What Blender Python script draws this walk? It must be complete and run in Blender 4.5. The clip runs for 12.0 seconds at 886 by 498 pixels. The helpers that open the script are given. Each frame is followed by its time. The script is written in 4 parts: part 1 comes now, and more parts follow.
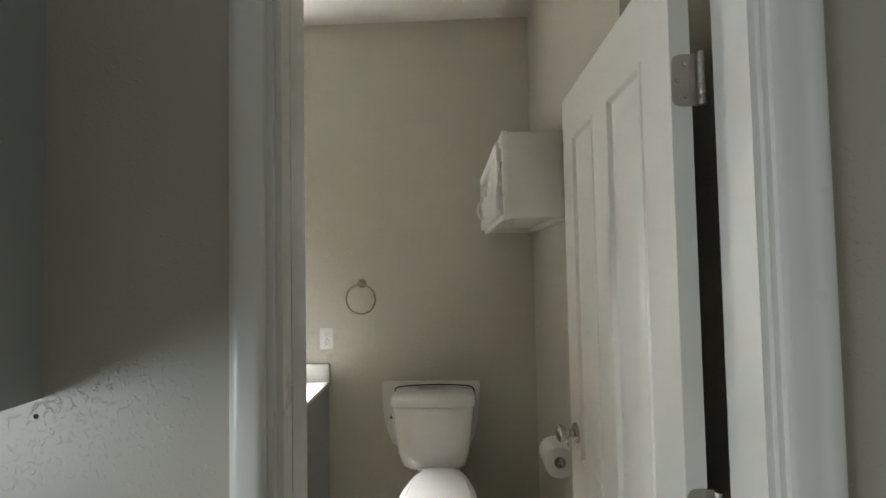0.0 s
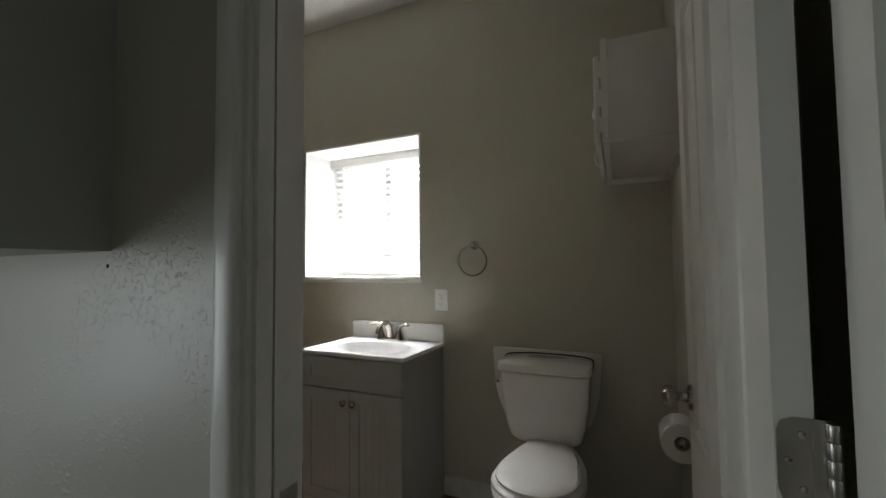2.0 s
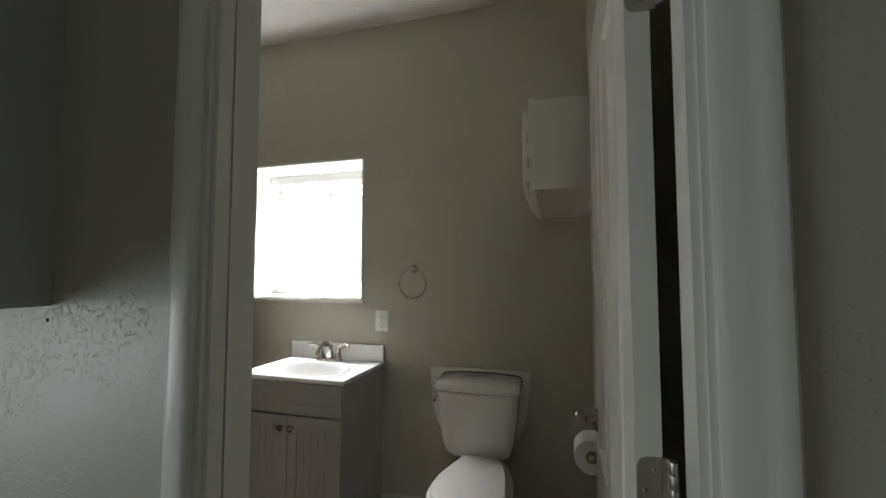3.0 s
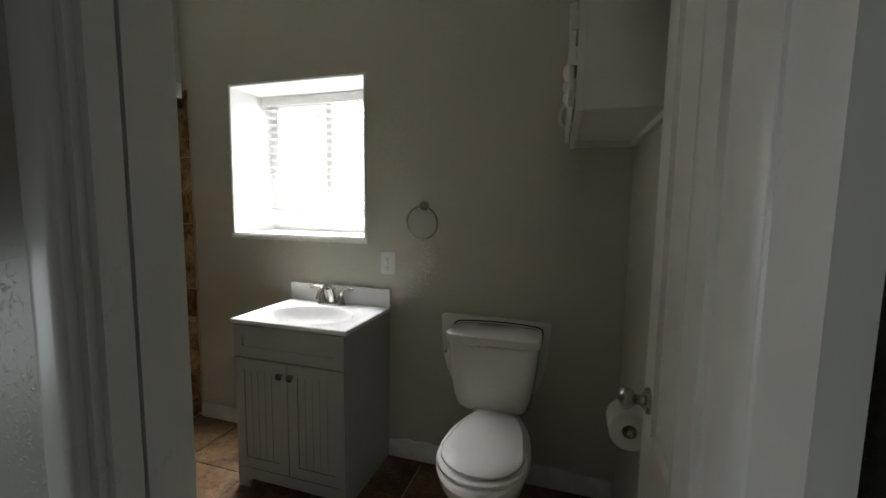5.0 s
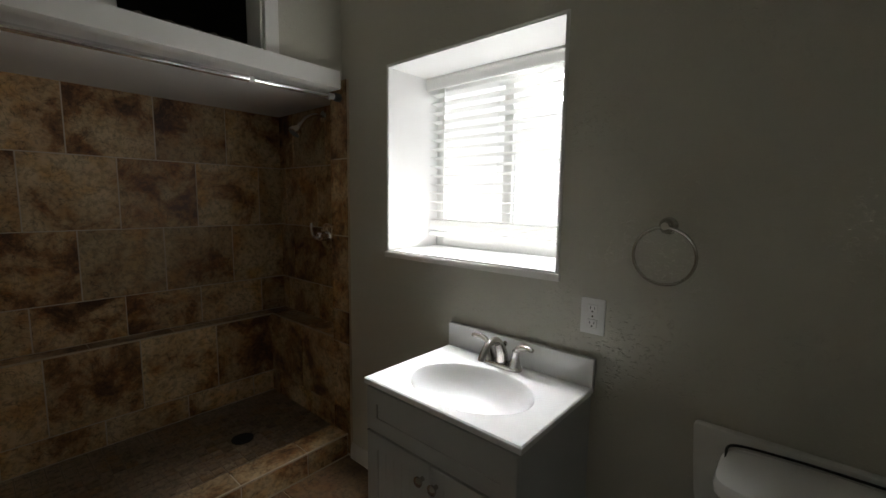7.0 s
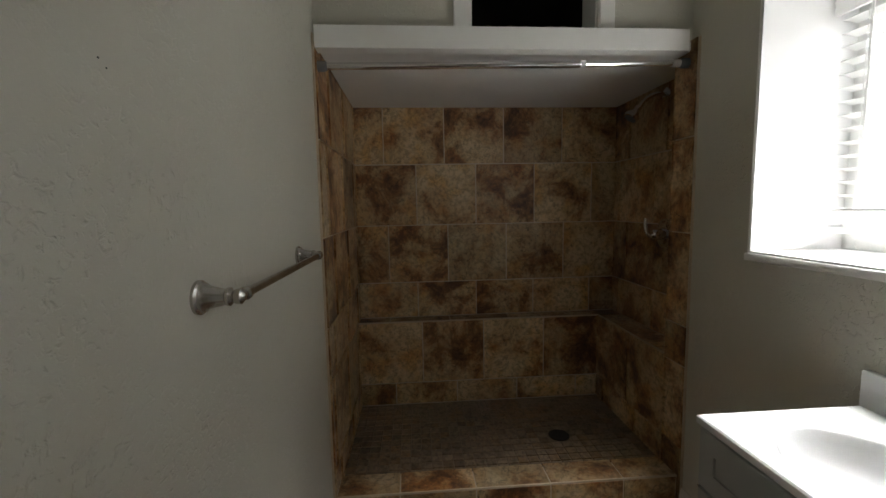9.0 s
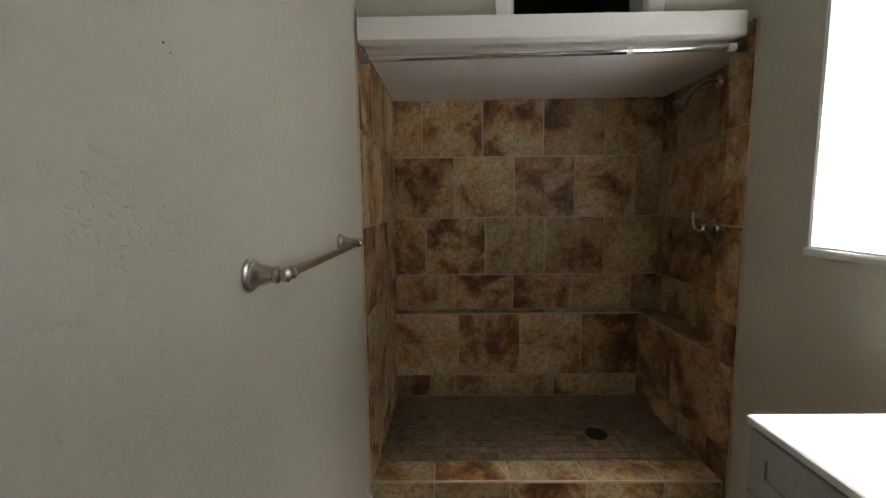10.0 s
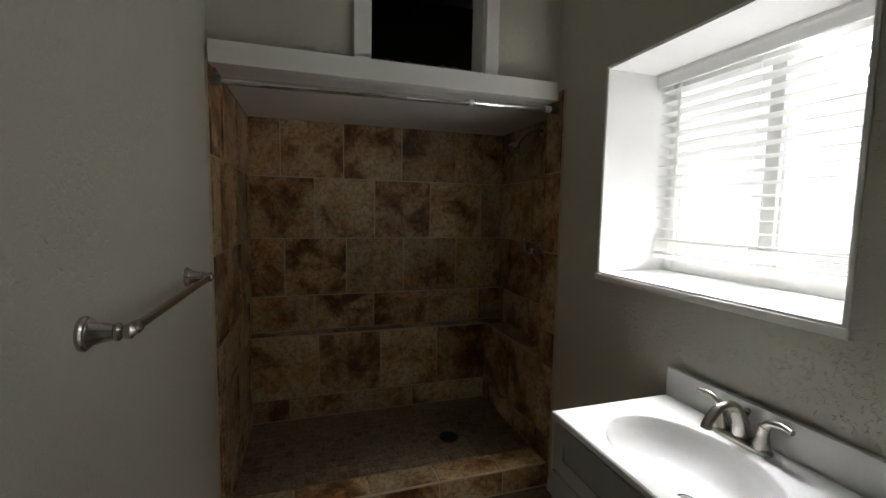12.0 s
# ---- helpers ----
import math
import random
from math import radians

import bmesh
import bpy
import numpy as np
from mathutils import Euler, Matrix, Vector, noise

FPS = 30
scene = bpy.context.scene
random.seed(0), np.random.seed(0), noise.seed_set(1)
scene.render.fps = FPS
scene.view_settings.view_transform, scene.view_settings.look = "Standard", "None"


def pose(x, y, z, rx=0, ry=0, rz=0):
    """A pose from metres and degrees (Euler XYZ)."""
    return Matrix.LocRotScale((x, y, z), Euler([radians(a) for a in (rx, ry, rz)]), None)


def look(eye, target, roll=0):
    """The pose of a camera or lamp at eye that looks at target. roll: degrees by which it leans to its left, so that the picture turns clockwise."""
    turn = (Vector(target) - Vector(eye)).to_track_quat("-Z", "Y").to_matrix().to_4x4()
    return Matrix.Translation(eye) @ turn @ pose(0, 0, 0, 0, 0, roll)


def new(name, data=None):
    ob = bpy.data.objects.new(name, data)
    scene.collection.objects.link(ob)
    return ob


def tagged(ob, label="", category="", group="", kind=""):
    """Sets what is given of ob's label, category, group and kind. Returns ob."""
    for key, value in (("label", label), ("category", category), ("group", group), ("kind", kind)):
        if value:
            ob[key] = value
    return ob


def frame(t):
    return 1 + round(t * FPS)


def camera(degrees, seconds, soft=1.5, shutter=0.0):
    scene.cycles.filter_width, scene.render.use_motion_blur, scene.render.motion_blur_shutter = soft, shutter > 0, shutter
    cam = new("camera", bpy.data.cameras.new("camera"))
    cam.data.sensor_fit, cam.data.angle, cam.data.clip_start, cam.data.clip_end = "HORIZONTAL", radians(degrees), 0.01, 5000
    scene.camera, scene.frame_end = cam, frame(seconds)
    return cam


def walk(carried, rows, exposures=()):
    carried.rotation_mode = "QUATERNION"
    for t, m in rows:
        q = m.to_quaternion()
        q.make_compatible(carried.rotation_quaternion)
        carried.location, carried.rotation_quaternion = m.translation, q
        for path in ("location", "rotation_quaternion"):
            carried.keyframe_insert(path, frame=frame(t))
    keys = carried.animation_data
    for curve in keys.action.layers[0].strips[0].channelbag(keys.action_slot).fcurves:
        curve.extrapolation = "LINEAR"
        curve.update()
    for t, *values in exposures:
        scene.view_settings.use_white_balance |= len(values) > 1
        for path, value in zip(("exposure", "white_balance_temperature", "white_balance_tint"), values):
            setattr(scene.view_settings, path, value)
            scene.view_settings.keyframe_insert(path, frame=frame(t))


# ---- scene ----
cam = camera(93.6, 12.0)
PATH = [
    (0, (0.759, -0.799, 1.423), (0.686, 1.199, 1.491), -1.1),
    (0.5, (0.840, -0.604, 1.415), (0.585, 1.379, 1.483), -1.2),
    (1, (0.907, -0.512, 1.352), (0.266, 1.381, 1.432), -1.2),
    (1.5, (0.982, -0.532, 1.268), (0.125, 1.273, 1.353), -1.0),
    (2, (0.995, -0.640, 1.202), (0.170, 1.180, 1.294), -0.6),
    (2.5, (1.0, -0.709, 1.216), (0.313, 1.166, 1.335), -0.1),
    (3, (1.038, -0.734, 1.296), (0.474, 1.186, 1.413), 0.0),
    (4.8, (0.943, -0.555, 1.324), (0.429, 1.366, 1.114), 0.8),
    (5, (0.935, -0.482, 1.326), (0.339, 1.418, 1.116), 0.8),
    (5.5, (0.898, -0.377, 1.358), (0.043, 1.419, 1.151), 0.9),
    (6, (0.793, -0.208, 1.383), (-0.262, 1.475, 1.15), 0.7),
    (6.5, (0.684, -0.028, 1.389), (-0.452, 1.602, 1.156), 0.7),
    (7, (0.522, 0.165, 1.381), (-0.784, 1.662, 1.152), 0.8),
    (7.5, (0.422, 0.308, 1.381), (-1.211, 1.437, 1.13), -0.2),
    (7.7, (0.390, 0.315, 1.386), (-1.349, 1.272, 1.141), -0.4),
    (9.3, (0.398, 0.292, 1.315), (-1.590, 0.355, 1.105), -1.0),
    (9.5, (0.397, 0.282, 1.314), (-1.591, 0.315, 1.096), -0.9),
    (10, (0.402, 0.295, 1.3), (-1.586, 0.265, 1.083), -0.7),
    (10.5, (0.415, 0.321, 1.308), (-1.573, 0.279, 1.095), -0.4),
    (11, (0.429, 0.354, 1.33), (-1.559, 0.316, 1.12), -0.2),
    (11.5, (0.455, 0.354, 1.371), (-1.526, 0.542, 1.165), 0.5),
    (12, (0.506, 0.305, 1.391), (-1.392, 0.91, 1.21), 1.0),
]
EXPOSURES = [(0, 2.2), (0.5, 1.58), (1, 0.7), (1.5, 0.75), (2.5, 1.05), (3, 1.25), (5, 0.75), (6, 0.6), (6.5, 0.5), (7.5, -0.05), (9.3, 0.83), (10, 1.23), (10.7, 1.3), (11.5, 1.08), (12, 0.12)]
walk(cam, [(t, look(eye, target, roll)) for t, eye, target, roll in PATH], EXPOSURES)

# ---------- world, lights ----------
world = bpy.data.worlds.new("world")
scene.world = world
world.use_nodes = True
_wn = world.node_tree.nodes
_sky = _wn.new("ShaderNodeTexSky")
_sky.sky_type = "NISHITA"
_sky.sun_disc = False
_sky.sun_elevation, _sky.sun_rotation = radians(55), radians(200)
world.node_tree.links.new(_sky.outputs[0], _wn["Background"].inputs[0])
_wn["Background"].inputs[1].default_value = 0.12


def area_lamp(name, eye, target, w, h, watts, colour):
    data = bpy.data.lights.new(name, "AREA")
    data.shape, data.size, data.size_y, data.energy, data.color = "RECTANGLE", w, h, watts, colour
    ob = new(name, data)
    ob.matrix_world = look(eye, target)
    return ob


# daylight at the bathroom window and at the hall window, with three added fill lamps
area_lamp("window_daylight", (-0.45, 2.55, 2.35), (-0.45, 1.72, 1.58), 1.0, 0.9, 31.0, (0.98, 0.99, 1.0))
area_lamp("upward_fill", (-0.45, 2.50, 0.60), (-0.45, 1.72, 1.62), 1.1, 1.0, 14.0, (1.0, 0.99, 0.97))      # added fill for the ceiling, as if thrown up off bright ground outside
# added strip lamp below the headrail, aimed down to brighten the sink top
area_lamp("sink_top_fill", (-0.505, 1.652, 1.898), (-0.28, 1.27, 0.80), 0.80, 0.045, 7.5, (0.98, 0.985, 1.0)).data.spread = radians(74)
area_lamp("sill_fill", (-0.507, 1.555, 1.158), (-0.507, 1.50, 2.0), 0.78, 0.13, 3.6, (1.0, 0.99, 0.97))      # added lamp lying on the white sill, lifts the room's bounce light
area_lamp("hall_daylight", (-1.62, -1.70, 0.95), (0.6, -1.1, 1.1), 1.2, 1.1, 6.6, (0.83, 0.94, 1.0))
sun_data = bpy.data.lights.new("sun", "SUN")
sun_data.energy, sun_data.angle, sun_data.color = 2.0, radians(0.5), (1.0, 0.95, 0.88)
new("sun", sun_data).matrix_world = look((0, 0, 10), (1.5, 4.0, 0))


# overcast brightness outside the window
_sm = bpy.data.materials.new("bright_haze")
_sm.use_nodes = True
_e = _sm.node_tree.nodes.new("ShaderNodeEmission")
_e.inputs[0].default_value, _e.inputs[1].default_value = (0.98, 0.99, 1.0, 1), 1.5
_sm.node_tree.links.new(_e.outputs[0], _sm.node_tree.nodes["Material Output"].inputs[0])
_me = bpy.data.meshes.new("backdrop_outside")
_me.from_pydata([(-14, 5, -2), (8, 5, -2), (8, 5, 9), (-14, 5, 9)], [], [(0, 1, 2, 3)])
_me.materials.append(_sm)
tagged(new("backdrop_outside", _me), "plain bright white haze outside", "backdrop", kind="structure")


# ---------- materials ----------
def mat(name, colour, rough=0.5, metal=0.0, second=None, scale=3.0, amount=0.5, bump=0.0, bump_scale=60.0,
        grain=0.0, grain_scale=90.0, stretch=(1, 1, 1), coat=0.0, per_object=0.0, bump_detail=3.0, rough_var=0.0, dist=0.002):
    m = bpy.data.materials.new(name)
    m.use_nodes = True
    nt = m.node_tree
    n, l = nt.nodes, nt.links
    b = n["Principled BSDF"]
    b.inputs["Metallic"].default_value = metal
    b.inputs["Roughness"].default_value = rough
    b.inputs["Coat Weight"].default_value = coat
    tc = n.new("ShaderNodeTexCoord")
    mp = n.new("ShaderNodeMapping")
    mp.inputs["Scale"].default_value = stretch
    l.new(tc.outputs["Object"], mp.inputs["Vector"])
    vec = mp.outputs[0]
    if per_object:
        oi = n.new("ShaderNodeObjectInfo")
        mul = n.new("ShaderNodeVectorMath")
        mul.operation = "MULTIPLY_ADD"
        comb = n.new("ShaderNodeCombineXYZ")
        for i in range(3):
            l.new(oi.outputs["Random"], comb.inputs[i])
        mul.inputs[1].default_value = (37.0, 53.0, 71.0)
        l.new(comb.outputs[0], mul.inputs[0])
        l.new(vec, mul.inputs[2])
        vec = mul.outputs[0]
    col = None
    noise_a = n.new("ShaderNodeTexNoise")
    noise_a.inputs["Scale"].default_value = scale
    noise_a.inputs["Detail"].default_value = 5
    l.new(vec, noise_a.inputs["Vector"])
    ramp = n.new("ShaderNodeMapRange")
    ramp.inputs[1].default_value, ramp.inputs[2].default_value = 0.5 - amount / 2, 0.5 + amount / 2
    l.new(noise_a.outputs["Fac"], ramp.inputs[0])
    mix = n.new("ShaderNodeMix")
    mix.data_type = "RGBA"
    mix.inputs["A"].default_value = (*colour, 1)
    mix.inputs["B"].default_value = (*(second or [c * 0.93 for c in colour]), 1)
    l.new(ramp.outputs[0], mix.inputs["Factor"])
    col = mix.outputs["Result"]
    if grain:
        nb = n.new("ShaderNodeTexNoise")
        nb.inputs["Scale"].default_value = grain_scale
        nb.inputs["Detail"].default_value = 4
        l.new(vec, nb.inputs["Vector"])
        mr = n.new("ShaderNodeMapRange")
        mr.inputs[1].default_value, mr.inputs[2].default_value = 0.35, 0.65
        mr.inputs[3].default_value, mr.inputs[4].default_value = 1 - grain, 1 + grain * 0.4
        l.new(nb.outputs["Fac"], mr.inputs[0])
        vm = n.new("ShaderNodeVectorMath")
        vm.operation = "SCALE"
        l.new(col, vm.inputs[0])
        l.new(mr.outputs[0], vm.inputs["Scale"])
        col = vm.outputs[0]
    if per_object:
        pr = n.new("ShaderNodeMapRange")
        pr.inputs[3].default_value, pr.inputs[4].default_value = 1 - per_object, 1 + per_object
        l.new(oi.outputs["Random"], pr.inputs[0])
        vs = n.new("ShaderNodeVectorMath")
        vs.operation = "SCALE"
        l.new(col, vs.inputs[0])
        l.new(pr.outputs[0], vs.inputs["Scale"])
        col = vs.outputs[0]
    l.new(col, b.inputs["Base Color"])
    if rough_var:
        rr = n.new("ShaderNodeMapRange")
        rr.inputs[3].default_value, rr.inputs[4].default_value = max(0.03, rough - rough_var), min(1, rough + rough_var)
        l.new(noise_a.outputs["Fac"], rr.inputs[0])
        l.new(rr.outputs[0], b.inputs["Roughness"])
    if bump:
        nc = n.new("ShaderNodeTexNoise")
        nc.inputs["Scale"].default_value = bump_scale
        nc.inputs["Detail"].default_value = bump_detail
        l.new(vec, nc.inputs["Vector"])
        bp = n.new("ShaderNodeBump")
        bp.inputs["Strength"].default_value, bp.inputs["Distance"].default_value = bump, dist
        l.new(nc.outputs["Fac"], bp.inputs["Height"])
        l.new(bp.outputs[0], b.inputs["Normal"])
    return m


def trowel_paint(name, colour, strength, patchy, dist=0.004, size=70):
    """Wall paint over knocked-down plaster: flat skips with ragged edges, thicker in patches."""
    m = mat(name, colour, rough=0.38, scale=1.6, amount=0.6, second=[c * 0.94 for c in colour], rough_var=0.06)
    nt = m.node_tree
    n, l = nt.nodes, nt.links
    tc = n.new("ShaderNodeTexCoord")
    fine = n.new("ShaderNodeTexNoise")
    fine.inputs["Scale"].default_value, fine.inputs["Detail"].default_value = size, 5
    fine.inputs["Distortion"].default_value = 0.6
    skip = n.new("ShaderNodeMapRange")
    skip.interpolation_type = "SMOOTHSTEP"
    skip.inputs[1].default_value, skip.inputs[2].default_value = 0.52, 0.74
    patch = n.new("ShaderNodeTexNoise")
    patch.inputs["Scale"].default_value, patch.inputs["Detail"].default_value = 4.5, 2
    pr = n.new("ShaderNodeMapRange")
    pr.inputs[1].default_value, pr.inputs[2].default_value = 0.5 - patchy, 0.62
    micro = n.new("ShaderNodeTexNoise")
    micro.inputs["Scale"].default_value, micro.inputs["Detail"].default_value = 260, 2
    for x in (fine, patch, micro):
        l.new(tc.outputs["Object"], x.inputs["Vector"])
    l.new(fine.outputs["Fac"], skip.inputs[0])
    l.new(patch.outputs["Fac"], pr.inputs[0])
    mul = n.new("ShaderNodeMath")
    mul.operation = "MULTIPLY"
    l.new(skip.outputs[0], mul.inputs[0])
    l.new(pr.outputs[0], mul.inputs[1])
    add = n.new("ShaderNodeMath")
    add.operation = "MULTIPLY_ADD"
    l.new(micro.outputs["Fac"], add.inputs[0])
    add.inputs[1].default_value = 0.12
    l.new(mul.outputs[0], add.inputs[2])
    bp = n.new("ShaderNodeBump")
    bp.inputs["Strength"].default_value, bp.inputs["Distance"].default_value = strength, dist
    l.new(add.outputs[0], bp.inputs["Height"])
    l.new(bp.outputs[0], n["Principled BSDF"].inputs["Normal"])
    return m


def stone_tile(name, per_object, colours, rough):
    """Mottled brown stone-look ceramic: big cloudy patches, dark veins and small pits."""
    m = bpy.data.materials.new(name)
    m.use_nodes = True
    nt = m.node_tree
    n, l = nt.nodes, nt.links
    b = n["Principled BSDF"]
    tc = n.new("ShaderNodeTexCoord")
    geo = n.new("ShaderNodeNewGeometry")
    oi = n.new("ShaderNodeObjectInfo")
    comb = n.new("ShaderNodeCombineXYZ")
    for i in range(3):
        l.new(oi.outputs["Random"], comb.inputs[i])
    off = n.new("ShaderNodeVectorMath")
    off.operation = "MULTIPLY_ADD"
    off.inputs[1].default_value = (31.0, 57.0, 83.0)
    l.new(comb.outputs[0], off.inputs[0])
    l.new(geo.outputs["Position"], off.inputs[2])
    cloud = n.new("ShaderNodeTexNoise")
    cloud.inputs["Scale"].default_value, cloud.inputs["Detail"].default_value = 4.4, 12
    cloud.inputs["Roughness"].default_value, cloud.inputs["Distortion"].default_value = 0.68, 0.35
    ramp = n.new("ShaderNodeValToRGB")
    els = ramp.color_ramp.elements
    els[0].position, els[0].color = 0.36, (*colours[0], 1)
    els[1].position, els[1].color = 0.64, (*colours[3], 1)
    e = els.new(0.435)
    e.color = (*colours[1], 1)
    e = els.new(0.505)
    e.color = (*colours[2], 1)
    fine = n.new("ShaderNodeTexNoise")
    fine.inputs["Scale"].default_value, fine.inputs["Detail"].default_value = 42, 9
    fine.inputs["Roughness"].default_value = 0.7
    fr = n.new("ShaderNodeMapRange")
    fr.inputs[1].default_value, fr.inputs[2].default_value = 0.40, 0.53
    fr.inputs[3].default_value, fr.inputs[4].default_value = 0.66, 1.10
    vein = n.new("ShaderNodeTexNoise")
    vein.inputs["Scale"].default_value, vein.inputs["Detail"].default_value = 9, 6
    vein.inputs["Distortion"].default_value = 1.4
    vabs = n.new("ShaderNodeMath")
    vabs.operation = "SUBTRACT"
    vabs.inputs[1].default_value = 0.5
    va = n.new("ShaderNodeMath")
    va.operation = "ABSOLUTE"
    vr = n.new("ShaderNodeMapRange")
    vr.inputs[1].default_value, vr.inputs[2].default_value = 0.0, 0.012
    vr.inputs[3].default_value, vr.inputs[4].default_value = 0.42, 1.0
    for x in (cloud, fine, vein):
        l.new(off.outputs[0], x.inputs["Vector"])
    shift = n.new("ShaderNodeMapRange")
    shift.inputs[3].default_value, shift.inputs[4].default_value = -0.055, 0.05
    scat = n.new("ShaderNodeTexWhiteNoise")
    scat.noise_dimensions = "1D"
    l.new(oi.outputs["Random"], scat.inputs["W"])
    l.new(scat.outputs["Value"], shift.inputs[0])
    summ = n.new("ShaderNodeMath")
    l.new(cloud.outputs["Fac"], summ.inputs[0])
    l.new(shift.outputs[0], summ.inputs[1])
    l.new(summ.outputs[0], ramp.inputs[0])
    l.new(fine.outputs["Fac"], fr.inputs[0])
    l.new(vein.outputs["Fac"], vabs.inputs[0])
    l.new(vabs.outputs[0], va.inputs[0])
    l.new(va.outputs[0], vr.inputs[0])
    pm = n.new("ShaderNodeMapRange")
    pm.inputs[3].default_value, pm.inputs[4].default_value = 1 - per_object, 1 + per_object
    l.new(oi.outputs["Random"], pm.inputs[0])
    f1 = n.new("ShaderNodeMath")
    f1.operation = "MULTIPLY"
    l.new(fr.outputs[0], f1.inputs[0])
    l.new(vr.outputs[0], f1.inputs[1])
    f2 = n.new("ShaderNodeMath")
    f2.operation = "MULTIPLY"
    l.new(f1.outputs[0], f2.inputs[0])
    l.new(pm.outputs[0], f2.inputs[1])
    rust = n.new("ShaderNodeTexNoise")          # rusty patches in the clouds
    rust.inputs["Scale"].default_value, rust.inputs["Detail"].default_value = 6.5, 5
    l.new(off.outputs[0], rust.inputs["Vector"])
    rust_r = n.new("ShaderNodeMapRange")
    rust_r.inputs[1].default_value, rust_r.inputs[2].default_value = 0.50, 0.66
    l.new(rust.outputs["Fac"], rust_r.inputs[0])
    tint = n.new("ShaderNodeMix")
    tint.data_type, tint.blend_type = "RGBA", "MULTIPLY"
    tint.inputs["B"].default_value = (0.98, 0.80, 0.58, 1)
    l.new(rust_r.outputs[0], tint.inputs["Factor"])
    l.new(ramp.outputs[0], tint.inputs["A"])
    sc = n.new("ShaderNodeVectorMath")
    sc.operation = "SCALE"
    l.new(tint.outputs["Result"], sc.inputs[0])
    l.new(f2.outputs[0], sc.inputs["Scale"])
    l.new(sc.outputs[0], b.inputs["Base Color"])
    b.inputs["Roughness"].default_value = rough
    bp = n.new("ShaderNodeBump")
    bp.inputs["Strength"].default_value, bp.inputs["Distance"].default_value = 0.25, 0.002
    l.new(f1.outputs[0], bp.inputs["Height"])
    l.new(bp.outputs[0], b.inputs["Normal"])
    return m


WALL = trowel_paint("greige_wall_paint", (0.53, 0.512, 0.43), 0.62, 0.10, 0.004, 85)
HALLWALL = trowel_paint("hall_wall_paint", (0.50, 0.478, 0.42), 0.30, 0.08, 0.0035, 105)
CEIL = mat("ceiling_white", (0.80, 0.79, 0.76), 0.85, bump=0.15, bump_scale=120)
TRIM = mat("trim_gloss_white", (0.77, 0.76, 0.72), 0.28, bump=0.06, bump_scale=30, second=(0.755, 0.745, 0.705), scale=5, rough_var=0.02)
DOORP = mat("door_white_paint", (0.76, 0.75, 0.70), 0.32, bump=0.10, bump_scale=55, stretch=(1, 1, 0.15), second=(0.745, 0.735, 0.685), rough_var=0.02)
WORN = mat("worn_white_paint", (0.76, 0.75, 0.71), 0.45, second=(0.62, 0.60, 0.55), scale=9, amount=0.25, bump=0.3, bump_scale=40)
CABP = mat("thick_white_paint", (0.74, 0.73, 0.69), 0.38, second=(0.68, 0.67, 0.63), scale=6, bump=0.25, bump_scale=28)
REVEAL = mat("reveal_white", (0.80, 0.80, 0.79), 0.4, bump=0.06, bump_scale=60)
TILE = stone_tile("brown_stone_tile", 0.22, ((0.10, 0.044, 0.017), (0.28, 0.142, 0.056), (0.46, 0.315, 0.168), (0.59, 0.455, 0.275)), 0.45)
FLOORT = stone_tile("brown_floor_tile", 0.12, ((0.07, 0.038, 0.019), (0.125, 0.072, 0.037), (0.185, 0.112, 0.06), (0.235, 0.155, 0.088)), 0.45)
MOSAIC = stone_tile("mosaic_tile", 0.10, ((0.15, 0.105, 0.07), (0.20, 0.145, 0.098), (0.25, 0.185, 0.125), (0.29, 0.22, 0.15)), 0.5)
GROUT = mat("grout", (0.66, 0.58, 0.46), 0.9, second=(0.52, 0.44, 0.33), scale=8, bump=0.3, bump_scale=300)
PANGROUT = mat("pan_grout", (0.27, 0.21, 0.15), 0.9, second=(0.19, 0.145, 0.10), scale=5, bump=0.3, bump_scale=300)
EDGE = mat("tile_edge_trim", (0.64, 0.54, 0.40), 0.5, second=(0.52, 0.42, 0.30), scale=20)
PORC = mat("white_porcelain", (0.80, 0.79, 0.76), 0.10, coat=0.3, second=(0.78, 0.77, 0.735), scale=2)
SEATM = mat("white_seat_plastic", (0.80, 0.79, 0.76), 0.22, second=(0.77, 0.76, 0.73))
VAN = mat("grey_vanity_paint", (0.40, 0.41, 0.40), 0.42, second=(0.37, 0.38, 0.37), scale=5, bump=0.06, bump_scale=120, stretch=(1, 1, 0.2))
MARBLE = mat("white_cultured_marble", (0.83, 0.83, 0.82), 0.16, second=(0.79, 0.79, 0.78), scale=5, coat=0.2)
NICKEL = mat("brushed_nickel", (0.50, 0.475, 0.44), 0.25, 1.0, bump=0.05, bump_scale=400, rough_var=0.06)
CHROME = mat("chrome", (0.80, 0.80, 0.80), 0.08, 1.0, second=(0.7, 0.7, 0.7), rough_var=0.04)
HINGE = mat("satin_hinge_steel", (0.50, 0.48, 0.45), 0.36, 1.0, bump=0.06, bump_scale=300, second=(0.42, 0.40, 0.37), scale=30)
BLIND = mat("white_blind_slat", (0.83, 0.83, 0.81), 0.45, second=(0.80, 0.80, 0.78))
_n, _l = BLIND.node_tree.nodes, BLIND.node_tree.links
_t, _m = _n.new("ShaderNodeBsdfTranslucent"), _n.new("ShaderNodeMixShader")      # thin plastic lets daylight through
_t.inputs[0].default_value, _m.inputs[0].default_value = (0.90, 0.90, 0.89, 1), 0.10
_l.new(_n["Principled BSDF"].outputs[0], _m.inputs[1])
_l.new(_t.outputs[0], _m.inputs[2])
_l.new(_m.outputs[0], _n["Material Output"].inputs[0])
PLAST = mat("white_plastic", (0.80, 0.80, 0.78), 0.3, second=(0.78, 0.78, 0.76))
